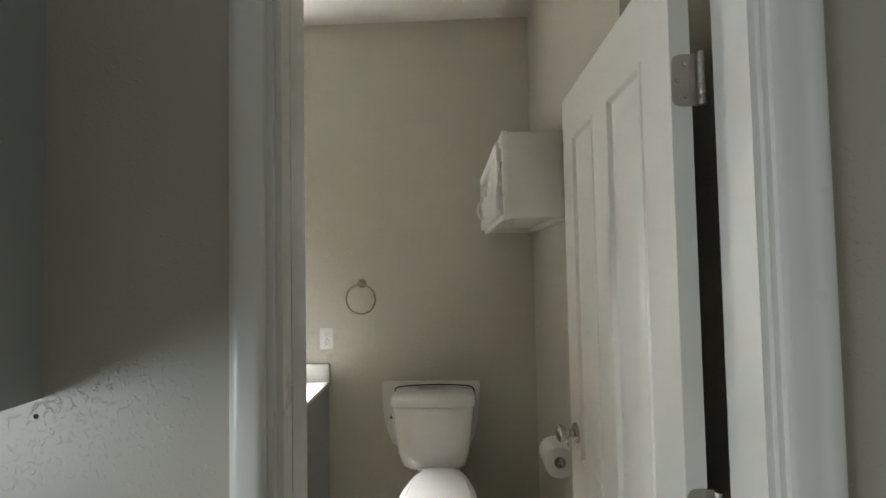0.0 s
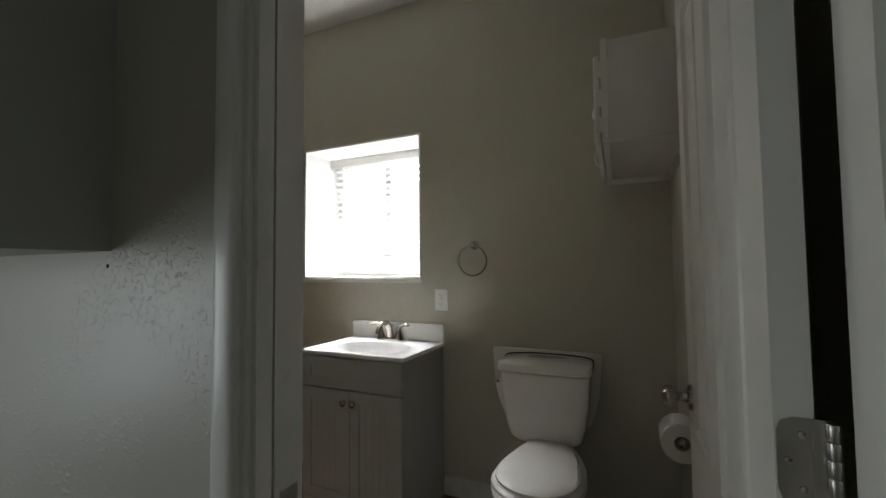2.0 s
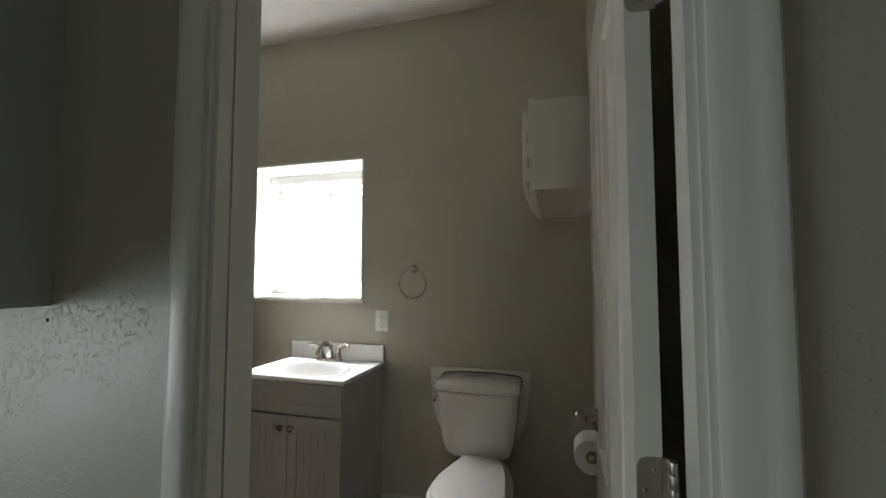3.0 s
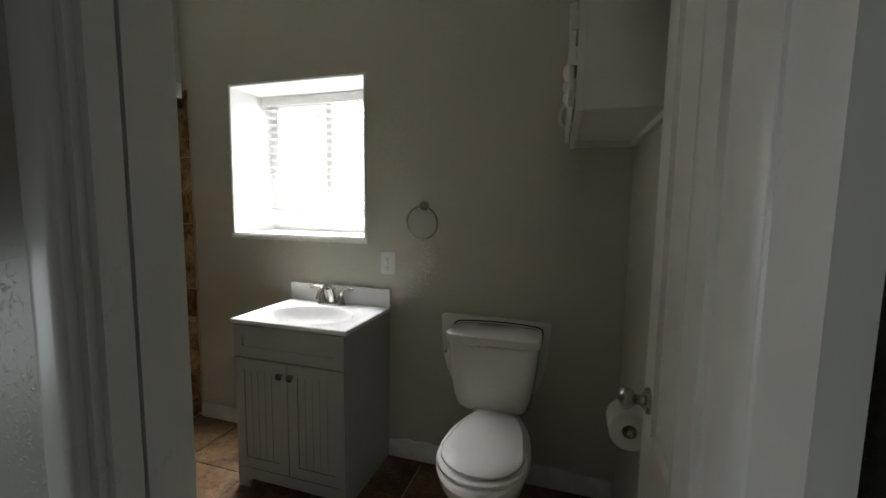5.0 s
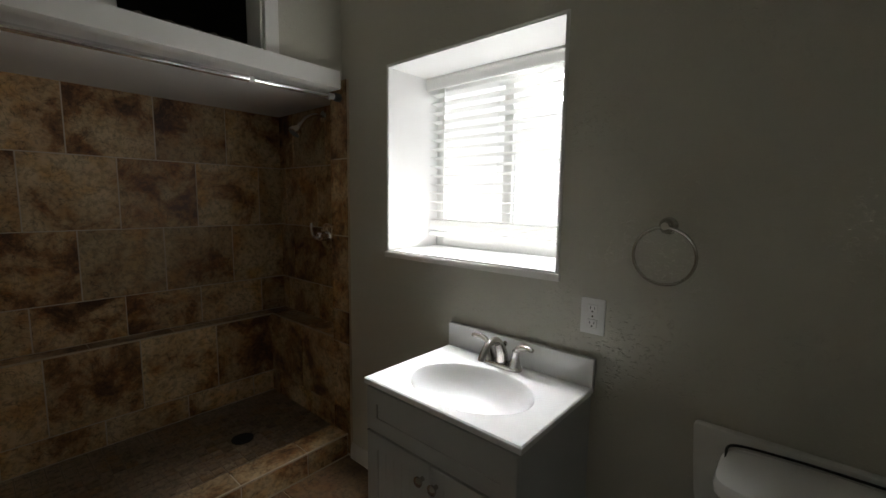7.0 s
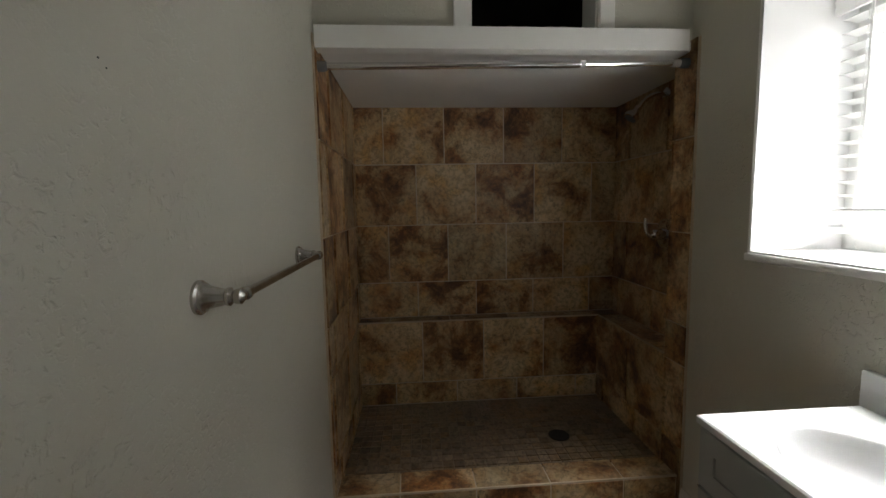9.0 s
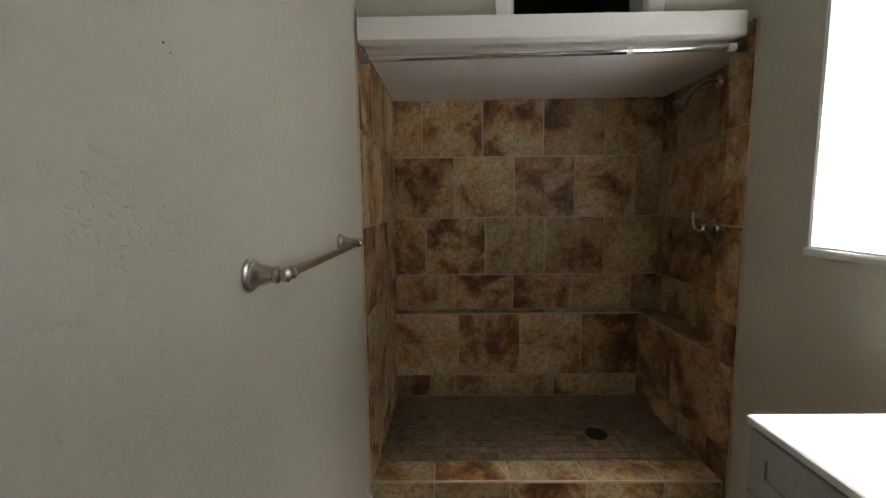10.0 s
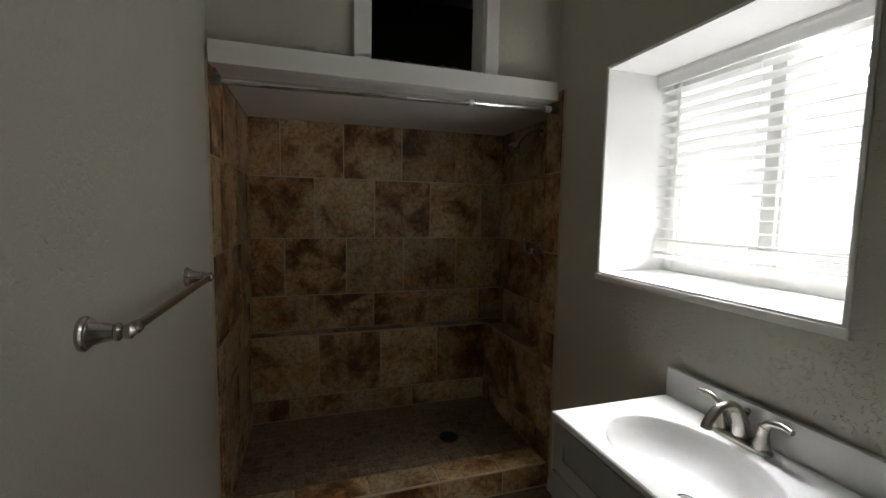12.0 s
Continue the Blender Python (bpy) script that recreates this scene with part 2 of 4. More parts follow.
DARK = mat("dark_slot", (0.02, 0.02, 0.02), 0.8)
RUBBER = mat("grey_rubber", (0.16, 0.17, 0.18), 0.7)
PAPER = mat("toilet_paper", (0.82, 0.81, 0.78), 0.95, bump=0.3, bump_scale=140)
CARD = mat("cardboard", (0.35, 0.25, 0.16), 0.9)
# near-black, so that the loft's shade lies in the colour
ATTIC = mat("unlit_loft_dark", (0.05, 0.042, 0.035), 0.9, second=(0.03, 0.026, 0.02), scale=6)
INSUL = mat("dusty_grey_cloth", (0.20, 0.175, 0.15), 0.95, second=(0.10, 0.085, 0.07), scale=25, bump=0.8, bump_scale=80)
HALLCAB = mat("hall_cabinet_paint", (0.44, 0.45, 0.43), 0.5, second=(0.41, 0.42, 0.40))
HALLFL = mat("hall_floor_boards", (0.30, 0.24, 0.18), 0.5, second=(0.22, 0.17, 0.12), scale=4, stretch=(8, 0.6, 1))
GAP = mat("shadow_line_caulk", (0.12, 0.11, 0.10), 0.9)
GLASS = bpy.data.materials.new("window_glass")
GLASS.use_nodes = True
_g = GLASS.node_tree.nodes["Principled BSDF"]
_g.inputs["Transmission Weight"].default_value, _g.inputs["Roughness"].default_value, _g.inputs["IOR"].default_value = 1.0, 0.0, 1.45


# ---------- mesh helpers ----------
def box(bm, x0, x1, y0, y1, z0, z1):
    v = [bm.verts.new(p) for p in ((x0, y0, z0), (x1, y0, z0), (x1, y1, z0), (x0, y1, z0), (x0, y0, z1), (x1, y0, z1), (x1, y1, z1), (x0, y1, z1))]
    for f in ((3, 2, 1, 0), (4, 5, 6, 7), (0, 1, 5, 4), (1, 2, 6, 5), (2, 3, 7, 6), (3, 0, 4, 7)):
        bm.faces.new([v[i] for i in f])
    return v


def rbox(x0, x1, y0, y1, z0, z1, r=0.004, seg=2):
    bm = bmesh.new()
    box(bm, x0, x1, y0, y1, z0, z1)
    bmesh.ops.bevel(bm, geom=bm.edges[:], offset=r, segments=seg, profile=0.5, affect="EDGES")
    return bm


def bevelled(bm, r=0.004, seg=2):
    sharp = [e for e in bm.edges if len(e.link_faces) == 2 and e.calc_face_angle(0) > 0.5]
    bmesh.ops.bevel(bm, geom=sharp, offset=r, segments=seg, profile=0.5, affect="EDGES")
    return bm


def prism(bm, pts, a0, a1, axis="z"):
    """A polygon in the two other axes, drawn out along axis."""
    def at(p, a):
        return {"z": (p[0], p[1], a), "y": (p[0], a, p[1]), "x": (a, p[0], p[1])}[axis]
    lo = [bm.verts.new(at(p, a0)) for p in pts]
    hi = [bm.verts.new(at(p, a1)) for p in pts]
    k = len(pts)
    bm.faces.new(lo[::-1])
    bm.faces.new(hi)
    for i in range(k):
        bm.faces.new((lo[i], lo[(i + 1) % k], hi[(i + 1) % k], hi[i]))
    bmesh.ops.recalc_face_normals(bm, faces=bm.faces[:])
    return bm


def loft(bm, rings, cap0=True, cap1=True):
    vs = [[bm.verts.new(p) for p in r] for r in rings]
    k = len(vs[0])
    for a, b in zip(vs, vs[1:]):
        for i in range(k):
            bm.faces.new((a[i], a[(i + 1) % k], b[(i + 1) % k], b[i]))
    if cap0:
        bm.faces.new(vs[0][::-1])
    if cap1:
        bm.faces.new(vs[-1])
    bmesh.ops.recalc_face_normals(bm, faces=bm.faces[:])
    return bm


def lathe(profile, origin, axis, k=24):
    """Turn (radius, distance) pairs round axis from origin."""
    d = Vector(axis).normalized()
    u = d.orthogonal().normalized()
    w = d.cross(u)
    o = Vector(origin)
    rings = [[o + d * h + (u * math.cos(a) + w * math.sin(a)) * max(r, 0.0004) for a in (math.tau * i / k for i in range(k))] for r, h in profile]
    return loft(bmesh.new(), rings)


def tube(path, radius, k=12):
    pts = [Vector(p) for p in path]
    rad = radius if isinstance(radius, (list, tuple)) else [radius] * len(pts)
    rings, ref = [], None
    for i, p in enumerate(pts):
        d = (pts[min(i + 1, len(pts) - 1)] - pts[max(i - 1, 0)]).normalized()
        if ref is None:
            ref = d.orthogonal().normalized()
        u = (ref - d * ref.dot(d)).normalized()
        ref = u
        w = d.cross(u)
        rings.append([p + (u * math.cos(a) + w * math.sin(a)) * rad[i] for a in (math.tau * j / k for j in range(k))])
    return loft(bmesh.new(), rings)


def curve_points(pts, steps=8):
    """A smooth line through the given points."""
    p = [Vector(q) for q in pts]
    p = [p[0] * 2 - p[1]] + p + [p[-1] * 2 - p[-2]]
    out = []
    for a, b, c, d in zip(p, p[1:], p[2:], p[3:]):
        for i in range(steps):
            t = i / steps
            out.append(0.5 * ((2 * b) + (c - a) * t + (2 * a - 5 * b + 4 * c - d) * t * t + (3 * b - a - 3 * c + d) * t ** 3))
    return out + [p[-2]]


def torus(centre, axis, big, small, k=48, j=10):
    d = Vector(axis).normalized()
    u = d.orthogonal().normalized()
    w = d.cross(u)
    bm = bmesh.new()
    vs = []
    for i in range(k):
        a = math.tau * i / k
        r = u * math.cos(a) + w * math.sin(a)
        vs.append([bm.verts.new(Vector(centre) + r * (big + small * math.cos(b)) + d * small * math.sin(b)) for b in (math.tau * q / j for q in range(j))])
    for i in range(k):
        for q in range(j):
            bm.faces.new((vs[i][q], vs[(i + 1) % k][q], vs[(i + 1) % k][(q + 1) % j], vs[i][(q + 1) % j]))
    bmesh.ops.recalc_face_normals(bm, faces=bm.faces[:])
    return bm


def part(name, bm, material, parent=None, label="", smooth=True):
    me = bpy.data.meshes.new(name)
    bm.to_mesh(me)
    bm.free()
    me.materials.append(material)
    if smooth:
        me.shade_smooth()
        me.set_sharp_from_angle(angle=radians(38))
    ob = new(name, me)
    ob.parent = parent
    return tagged(ob, label) if label else ob


def thing(name, at, label, category, group="", kind=""):
    ob = new(name)
    ob.empty_display_size = 0.05
    return tagged(ob, label, category, group, kind)


def structure(name, bm, material, label="", category=""):
    return tagged(part(name, bm, material), label, category, kind="structure")


# ---------- the large structure ----------
NY, CZ = 1.44, 2.755          # window wall, ceiling
SY0, SY1 = -0.210, -0.052     # door wall: hall face, bathroom face
WX = (-0.926, -0.087)         # window opening
WZ = (1.146, 1.967)
JL, JR = 0.4945, 1.185         # clear door opening
RX0, RX1 = 1.203, 1.16        # side wall, at the door wall and at the window wall

bm = bmesh.new()
box(bm, -2.6, WX[0], NY, 1.80, -0.1, CZ)
box(bm, WX[1], 1.6, NY, 1.80, -0.1, CZ)
box(bm, WX[0], WX[1], NY, 1.80, -0.1, WZ[0])
box(bm, WX[0], WX[1], NY, 1.80, WZ[1], CZ)
bmesh.ops.remove_doubles(bm, verts=bm.verts[:], dist=1e-5)
for v in bm.verts:      # the shower recess takes its own wall further back
    if v.co.x < -2.5:
        v.co.x = -1.224
box(bm, -1.42, -1.2245, NY, 1.80, 1.967, CZ)
structure("wall_north", bm, WALL, "greige painted textured plaster wall with a deep window", "wall")

bm = bmesh.new()
JY = -0.114              # the wall is thinner beside the door
box(bm, -2.6, 0.33, SY0, SY1, -0.1, CZ)
box(bm, 0.33, JL - 0.02, SY0, JY, -0.1, CZ)
box(bm, JR + 0.02, 2.3, SY0, -0.105, -0.1, CZ)
box(bm, JL - 0.02, JR + 0.02, SY0, JY, 1.99, CZ)
south = structure("wall_south", bm, WALL, "greige painted plaster wall with the doorway", "wall")
south.data.materials.append(HALLWALL)
for p in south.data.polygons:
    if p.normal.y < -0.5:
        p.material_index = 1

bm = bmesh.new()
RM = RX0 + (RX1 - RX0) * 0.25     # set back behind the hung side of the door
prism(bm, [(RX0 + 0.07, -0.104), (RX0 + 0.17, -0.104), (RX1 + 0.17, NY), (RX1, NY), (RM, 0.282), (RX0 + 0.07, 0.272)], -0.1, CZ)
structure("wall_east", bm, WALL, "greige painted plaster wall beside the toilet", "wall")

# wall over the shower with the open hatch
CY = (0.54, 1.048)
bm = bmesh.new()
box(bm, -1.40, -1.27, SY1, CY[0], 1.93, CZ)
box(bm, -1.40, -1.27, CY[1], NY, 1.93, CZ)
box(bm, -1.40, -1.27, CY[0], CY[1], 1.93, 2.0)
box(bm, -1.40, -1.27, CY[0], CY[1], 2.56, CZ)
structure("wall_west", bm, WALL, "greige wall above the shower with an open hatch", "wall")

bm = bmesh.new()
box(bm, -2.6, 2.3, -3.4, 1.9, CZ, CZ + 0.1)
structure("ceiling", bm, CEIL, "plain white painted ceiling", "ceiling")
bm = bmesh.new()
box(bm, -1.30, 1.45, SY0 + 0.09, 1.45, -0.1, -0.006)
floor = structure("floor", bm, GROUT, "brown stone-look tiled bathroom floor", "floor")
bm = bmesh.new()
box(bm, -1.9, 2.3, -3.4, SY0 + 0.09, -0.1, -0.002)
structure("floor_hall", bm, HALLFL, "worn brown hall floor", "floor")

# hall outside the door, closed round the camera
bm = bmesh.new()
box(bm, -1.75, 2.3, -3.4, -3.25, -0.1, CZ)
structure("wall_hall_south", bm, HALLWALL, "plain hall wall", "wall")
bm = bmesh.new()
box(bm, 2.15, 2.3, -3.25, SY0, -0.1, CZ)
structure("wall_hall_east", bm, HALLWALL, "plain hall wall", "wall")
bm = bmesh.new()
box(bm, -1.75, -1.60, -3.25, -2.32, -0.1, CZ)
box(bm, -1.75, -1.60, -1.08, SY0, -0.1, CZ)
box(bm, -1.75, -1.60, -2.32, -1.08, -0.1, 0.38)
box(bm, -1.75, -1.60, -2.32, -1.08, 1.52, CZ)
structure("wall_hall_west", bm, HALLWALL, "hall wall with a window opening", "wall")

# loft behind the hatch, its unlit darkness put into the boards' colour
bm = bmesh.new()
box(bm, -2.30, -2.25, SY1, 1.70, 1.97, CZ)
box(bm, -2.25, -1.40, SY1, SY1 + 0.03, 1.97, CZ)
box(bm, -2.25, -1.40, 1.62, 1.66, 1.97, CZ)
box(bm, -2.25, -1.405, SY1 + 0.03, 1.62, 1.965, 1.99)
structure("backdrop_loft", bm, ATTIC, "boards inside the loft hatch, coloured near-black for its unlit dark", "loft")

# soffit over the shower
bm = bmesh.new()
box(bm, -2.40, -1.275, -0.12, 1.75, 1.925, 1.962)
structure("ceiling_shower", bm, CEIL, "white painted shower soffit", "ceiling")

# ---------- shower: backing, tiles last ----------
SL, SRU, SRL, ST = -0.045, 1.605, 1.455, 1.436     # side faces: left, right above the ledge, right below it, strip by the opening
SBU, SBL = -2.21, -2.10                 # back faces: above and below the ledge
LZ, PZ = 0.626, 0.10                    # ledge top, pan
G = 0.0028
bm = bmesh.new()
box(bm, -2.40, -1.235, SL - 0.10, SL - G, -0.1, 1.95)          # left side
structure("wall_shower_left", bm, GROUT, "brown stone tile side of the shower", "wall")
left_wall = bpy.data.objects["wall_shower_left"]
bm = bmesh.new()
box(bm, -2.40, SBU - G, SL - G, SRU + 0.12, -0.1, 1.95)
box(bm, SBU - G, SBL - G, SL - G, SRU + 0.0, -0.1, LZ - G)
back_wall = structure("wall_shower_back", bm, GROUT, "brown stone tile back of the shower with a ledge", "wall")
bm = bmesh.new()
box(bm, SBU - G, -1.36, SRU + G, SRU + 0.12, -0.1, 1.95)
box(bm, SBL - G, -1.36, SRL + G, SRU + G, -0.1, LZ - G)
box(bm, -1.36, -1.226, ST + G, SRU + G, -0.1, LZ - G)
box(bm, -1.36 + G, -1.226, ST + G, SRU + 0.12, LZ - G, 1.95)
right_wall = structure("wall_shower_right", bm, GROUT, "brown stone tile end wall of the shower with a ledge", "wall")
bm = bmesh.new()
box(bm, SBL - G, -1.37, SL - G, SRL + G, -0.1, PZ - 0.004)
pan = structure("floor_shower", bm, PANGROUT, "small square mosaic shower floor", "floor")
bm = bmesh.new()
box(bm, -1.37, -1.25 - G, SL - G, ST, -0.1, 0.125 - G)
curb = structure("trim_shower_curb", bm, GROUT, "raised brown tiled shower curb", "curb")

# ---------- door, jamb, casing ----------
def casing_profile(s):
    """Colonial casing across its width, hall side; s mirrors it."""
    return [(0, 0), (0, 0.012), (s * 0.008, 0.017), (s * 0.03, 0.015), (s * 0.042, 0.018), (s * 0.052, 0.021), (s * 0.060, 0.019), (s * 0.066, 0.010), (s * 0.066, 0)]


def rounded_profile(w):
    """Plain thick casing, worn round on its outer edge."""
    arc = [(w - 0.022 + 0.022 * math.sin(a), 0.002 + 0.018 * math.cos(a)) for a in (math.pi / 2 * i / 8 for i in range(9))]
    return [(0, 0), (0, 0.014), (0.003, 0.0175), (0.012, 0.0195)] + arc + [(w, 0)]


jamb = tagged(new("door_frame"), "white painted door jamb and rounded casing", "door frame", kind="structure")
bm = bmesh.new()
box(bm, JL - 0.02, JL, SY0 - 0.004, JY + 0.002, 0, 1.97)
part("jamb", bevelled(bm, 0.002), TRIM, jamb)
bm = bmesh.new()
box(bm, JL - 0.001, JL + 0.010, SY0 + 0.005, -0.176, 0, 1.96)
part("stop", bevelled(bm, 0.003), TRIM, jamb)
bm = bmesh.new()
box(bm, JL - 0.001, JL + 0.0095, -0.171, JY + 0.001, 0, 1.96)
part("stop", bevelled(bm, 0.003), TRIM, jamb)
bm = bmesh.new()
box(bm, JR, JR + 0.02, SY0 - 0.004, -0.107, 0, 1.97)
part("jamb", bevelled(bm, 0.002), TRIM, jamb)
bm = bmesh.new()
box(bm, JR - 0.010, JR + 0.001, SY0 + 0.005, -0.150, 0, 1.96)
part("stop", bevelled(bm, 0.003), TRIM, jamb)
bm = bmesh.new()
box(bm, JL - 0.02, JR + 0.02, SY0 - 0.004, JY + 0.002, 1.97, 1.99)
part("head_jamb", bm, TRIM, jamb)
bm = bmesh.new()
prism(bm, [(JL - 0.010 - x, SY0 - y) for x, y in rounded_profile(0.053)], 0, 2.045)
part("casing", bm, TRIM, jamb)
bm = bmesh.new()
prism(bm, [(JR + 0.008 + x * 1.1, SY0 - y) for x, y in casing_profile(1)], 0, 2.045)
part("casing", bm, TRIM, jamb)
bm = bmesh.new()
prism(bm, [(SY0 - y, 1.98 + x) for x, y in casing_profile(1)], JL - 0.02, JR + 0.02, "x")
part("casing", bm, TRIM, jamb)
strike = part("strike_plate", rbox(JL + 0.009, JL + 0.0115, -0.160, -0.124, 0.80, 0.87, 0.0009, 1), HINGE, jamb, "steel strike plate")
bm = bmesh.new()
box(bm, JL + 0.011, JL + 0.0121, -0.150, -0.134, 0.822, 0.848)
part("latch_hole", bm, DARK, strike)

# door leaf in its own axes: x along the leaf from the hinge, y thickness, z up
DW, DH, DT = 0.685, 1.945, 0.035
leaf = bmesh.new()
STY, MUL = 0.105, 0.10
cols = [(STY, (DW - MUL) / 2), ((DW + MUL) / 2, DW - STY)]
rows_z = [(0.20, 0.65), (0.80, 1.80)]
xs = [0, STY, (DW - MUL) / 2, (DW + MUL) / 2, DW - STY, DW]
zs = [0, 0.20, 0.65, 0.80, 1.80, DH]
for i in range(5):
    for j in range(5):
        if (i in (1, 3)) and (j in (1, 3)):
            continue
        box(leaf, xs[i], xs[i + 1], 0, DT, zs[j], zs[j + 1])
bmesh.ops.remove_doubles(leaf, verts=leaf.verts[:], dist=1e-5)
hinge_at, door_end = Vector((1.1275, -0.083, 0.012)), Vector((1.118, 0.62, 0.012))
yaw = math.degrees(math.atan2(door_end.y - hinge_at.y, door_end.x - hinge_at.x))
door = part("door_1", leaf, DOORP)
tagged(door, "white painted four-panel door standing wide open", "door", kind="structure")
door.matrix_world = Matrix.Translation(hinge_at) @ pose(0, 0, 0, 0, 0, yaw) @ pose(0, -DT, 0)


def door_panel(x0, x1, z0, z1):
    bm = bmesh.new()
    for side in (0, 1):
        def ring(inset, depth):
            y = DT - depth if side else depth
            return [(x0 + inset, y, z0 + inset), (x1 - inset, y, z0 + inset), (x1 - inset, y, z1 - inset), (x0 + inset, y, z1 - inset)]
        prof = [(0, 0.0), (0.003, -0.0035), (0.009, -0.0035), (0.013, 0.002), (0.017, 0.006), (0.022, 0.0065), (0.026, 0.004), (0.058, 0.0012), (0.064, 0.001)]
        loft(bm, [ring(*p) for p in prof], False, True)
    return bm


for x0, x1 in cols:
    for z0, z1 in rows_z:
        part("panel", door_panel(x0, x1, z0, z1), DOORP, door)
KX, KZ = DW - 0.062, 0.870
knob_prof = [(0.031, 0), (0.031, 0.004), (0.027, 0.009), (0.013, 0.012), (0.011, 0.022), (0.013, 0.030), (0.022, 0.038), (0.0265, 0.048), (0.026, 0.056), (0.019, 0.063), (0.008, 0.066), (0, 0.0665)]
part("knob", lathe(knob_prof, (KX, DT, KZ), (0, 1, 0)), NICKEL, door, "round satin nickel door knob")
part("knob", lathe([(r, h * 0.75) for r, h in knob_prof], (KX, 0, KZ), (0, -1, 0)), NICKEL, door, "round satin nickel door knob")
part("latch", rbox(DW - 0.001, DW + 0.001, 0.006, 0.029, KZ - 0.028, KZ + 0.028, 0.0008, 1), HINGE, door)
for hz in (0.26, 0.985, 1.715):
    h = 0.045
    bm = bmesh.new()
    pts = [(0.0, -h), (0.020, -h), (0.031, -h + 0.004), (0.036, -h + 0.014), (0.036, h - 0.014), (0.031, h - 0.004), (0.020, h), (0.0, h)]
    prism(bm, [(0.002 + x * 0.88, hz + z) for x, z in pts], -0.002, 0.0, "x")
    hin = part("hinge", bm, HINGE, door, "rounded satin steel hinge leaf")
    bm = bmesh.new()
    prism(bm, [(-0.018 - x * 0.85 + 0.0, hz + z) for x, z in pts], -0.0265, -0.0245, "y")
    part("jamb_leaf", bm, HINGE, hin)
    for q in range(5):
        part("knuckle", lathe([(0.0058, 0), (0.0062, 0.001), (0.0062, 0.0165), (0.0058, 0.0175)], (-0.009, -0.012, hz - h + q * 0.018), (0, 0, 1), 14), HINGE, hin)
    bm = bmesh.new()
    prism(bm, [(-0.003, -0.012), (-0.003, 0.003), (-0.001, 0.003), (-0.001, -0.012)], hz - h, hz + h)
    part("leaf_web", bm, HINGE, hin)
    for sx, sz in ((0.012, -0.028), (0.024, 0.0), (0.012, 0.028)):
        part("screw", lathe([(0.004, 0), (0.0036, 0.0014), (0.001, 0.001)], (-0.002, sx, hz + sz), (-1, 0, 0), 10), NICKEL, hin)

# ---------- window ----------
win = tagged(new("window_1"), "deep white-lined slider window full of daylight", "window", kind="structure")
(wx0, wx1), (wz0, wz1) = WX, WZ
for nm, b in (("reveal", (wx0, wx0 + 0.006, NY - 0.004, 1.80, wz0, wz1)), ("reveal", (wx1 - 0.006, wx1, NY - 0.004, 1.80, wz0, wz1)),
              ("reveal", (wx0 + 0.006, wx1 - 0.006, NY - 0.004, 1.80, wz1 - 0.006, wz1)), ("sill", (wx0 + 0.006, wx1 - 0.006, NY - 0.006, 1.80, wz0, wz0 + 0.008))):
    part(nm, rbox(*b, 0.001, 1), REVEAL, win)
for b in ((wx0 - 0.007, wx0 + 0.001, NY - 0.006, NY + 0.001, wz0, wz1 + 0.007), (wx1 - 0.001, wx1 + 0.007, NY - 0.006, NY + 0.001, wz0, wz1 + 0.007),
          (wx0 + 0.001, wx1 - 0.001, NY - 0.006, NY + 0.001, wz1 - 0.001, wz1 + 0.007)):
    part("edge_bead", rbox(*b, 0.0018, 1), TRIM, win)
part("apron", rbox(wx0 - 0.012, wx1 + 0.012, NY - 0.012, NY + 0.001, wz0 - 0.024, wz0 + 0.001, 0.003), TRIM, win)
fy0, fy1 = 1.765, 1.80
for b in ((wx0 + 0.006, wx0 + 0.05, fy0, fy1, wz0 + 0.008, wz1 - 0.006), (wx1 - 0.05, wx1 - 0.006, fy0, fy1, wz0 + 0.008, wz1 - 0.006),
          (wx0 + 0.05, wx1 - 0.05, fy0, fy1, wz0 + 0.008, wz0 + 0.055), (wx0 + 0.05, wx1 - 0.05, fy0, fy1, wz1 - 0.05, wz1 - 0.006),
          (-0.525, -0.478, fy0, fy1, wz0 + 0.055, wz1 - 0.05)):
    part("window_frame", rbox(*b, 0.003), PLAST, win)
for x0, x1 in ((wx0 + 0.05, -0.525), (-0.478, wx1 - 0.05)):
    bm = bmesh.new()
    box(bm, x0, x1, 1.782, 1.786, wz0 + 0.055, wz1 - 0.05)
    part("pane", bm, GLASS, win).visible_shadow = False

# ---------- blind ----------
blind = thing("window_blind", None, "white slatted blind hanging open in the window recess", "blind")
bx0, bx1 = wx0 + 0.016, wx1 - 0.012
bm = bmesh.new()
prism(bm, [(1.672, 1.905), (1.668, 1.915), (1.672, 1.935), (1.666, 1.948), (1.672, 1.962), (1.672, 1.970), (1.684, 1.970), (1.684, 1.905)], bx0, bx1, "x")
part("valance", bm, BLIND, blind, "moulded white valance")
part("headrail", rbox(bx0 + 0.005, bx1 - 0.005, 1.688, 1.735, 1.925, 1.970, 0.003), PLAST, blind)


def slat_mesh(tilt):
    bm = bmesh.new()
    w, c = 0.025, math.radians(tilt)
    top, low = [], []
    for i in range(5):
        s = -1 + i / 2
        arch = 0.0025 * (1 - s * s)
        y, z = s * w * math.cos(c), s * w * math.sin(c) + arch
        top.append((y, z + 0.0013))
        low.append((y, z - 0.0013))
    prism(bm, top + low[::-1], bx0 + 0.012, bx1 - 0.012, "x")
    me = bpy.data.meshes.new("slat")
    bm.to_mesh(me)
    bm.free()
    me.materials.append(BLIND)
    me.shade_smooth()
    me.set_sharp_from_angle(angle=radians(38))
    return me


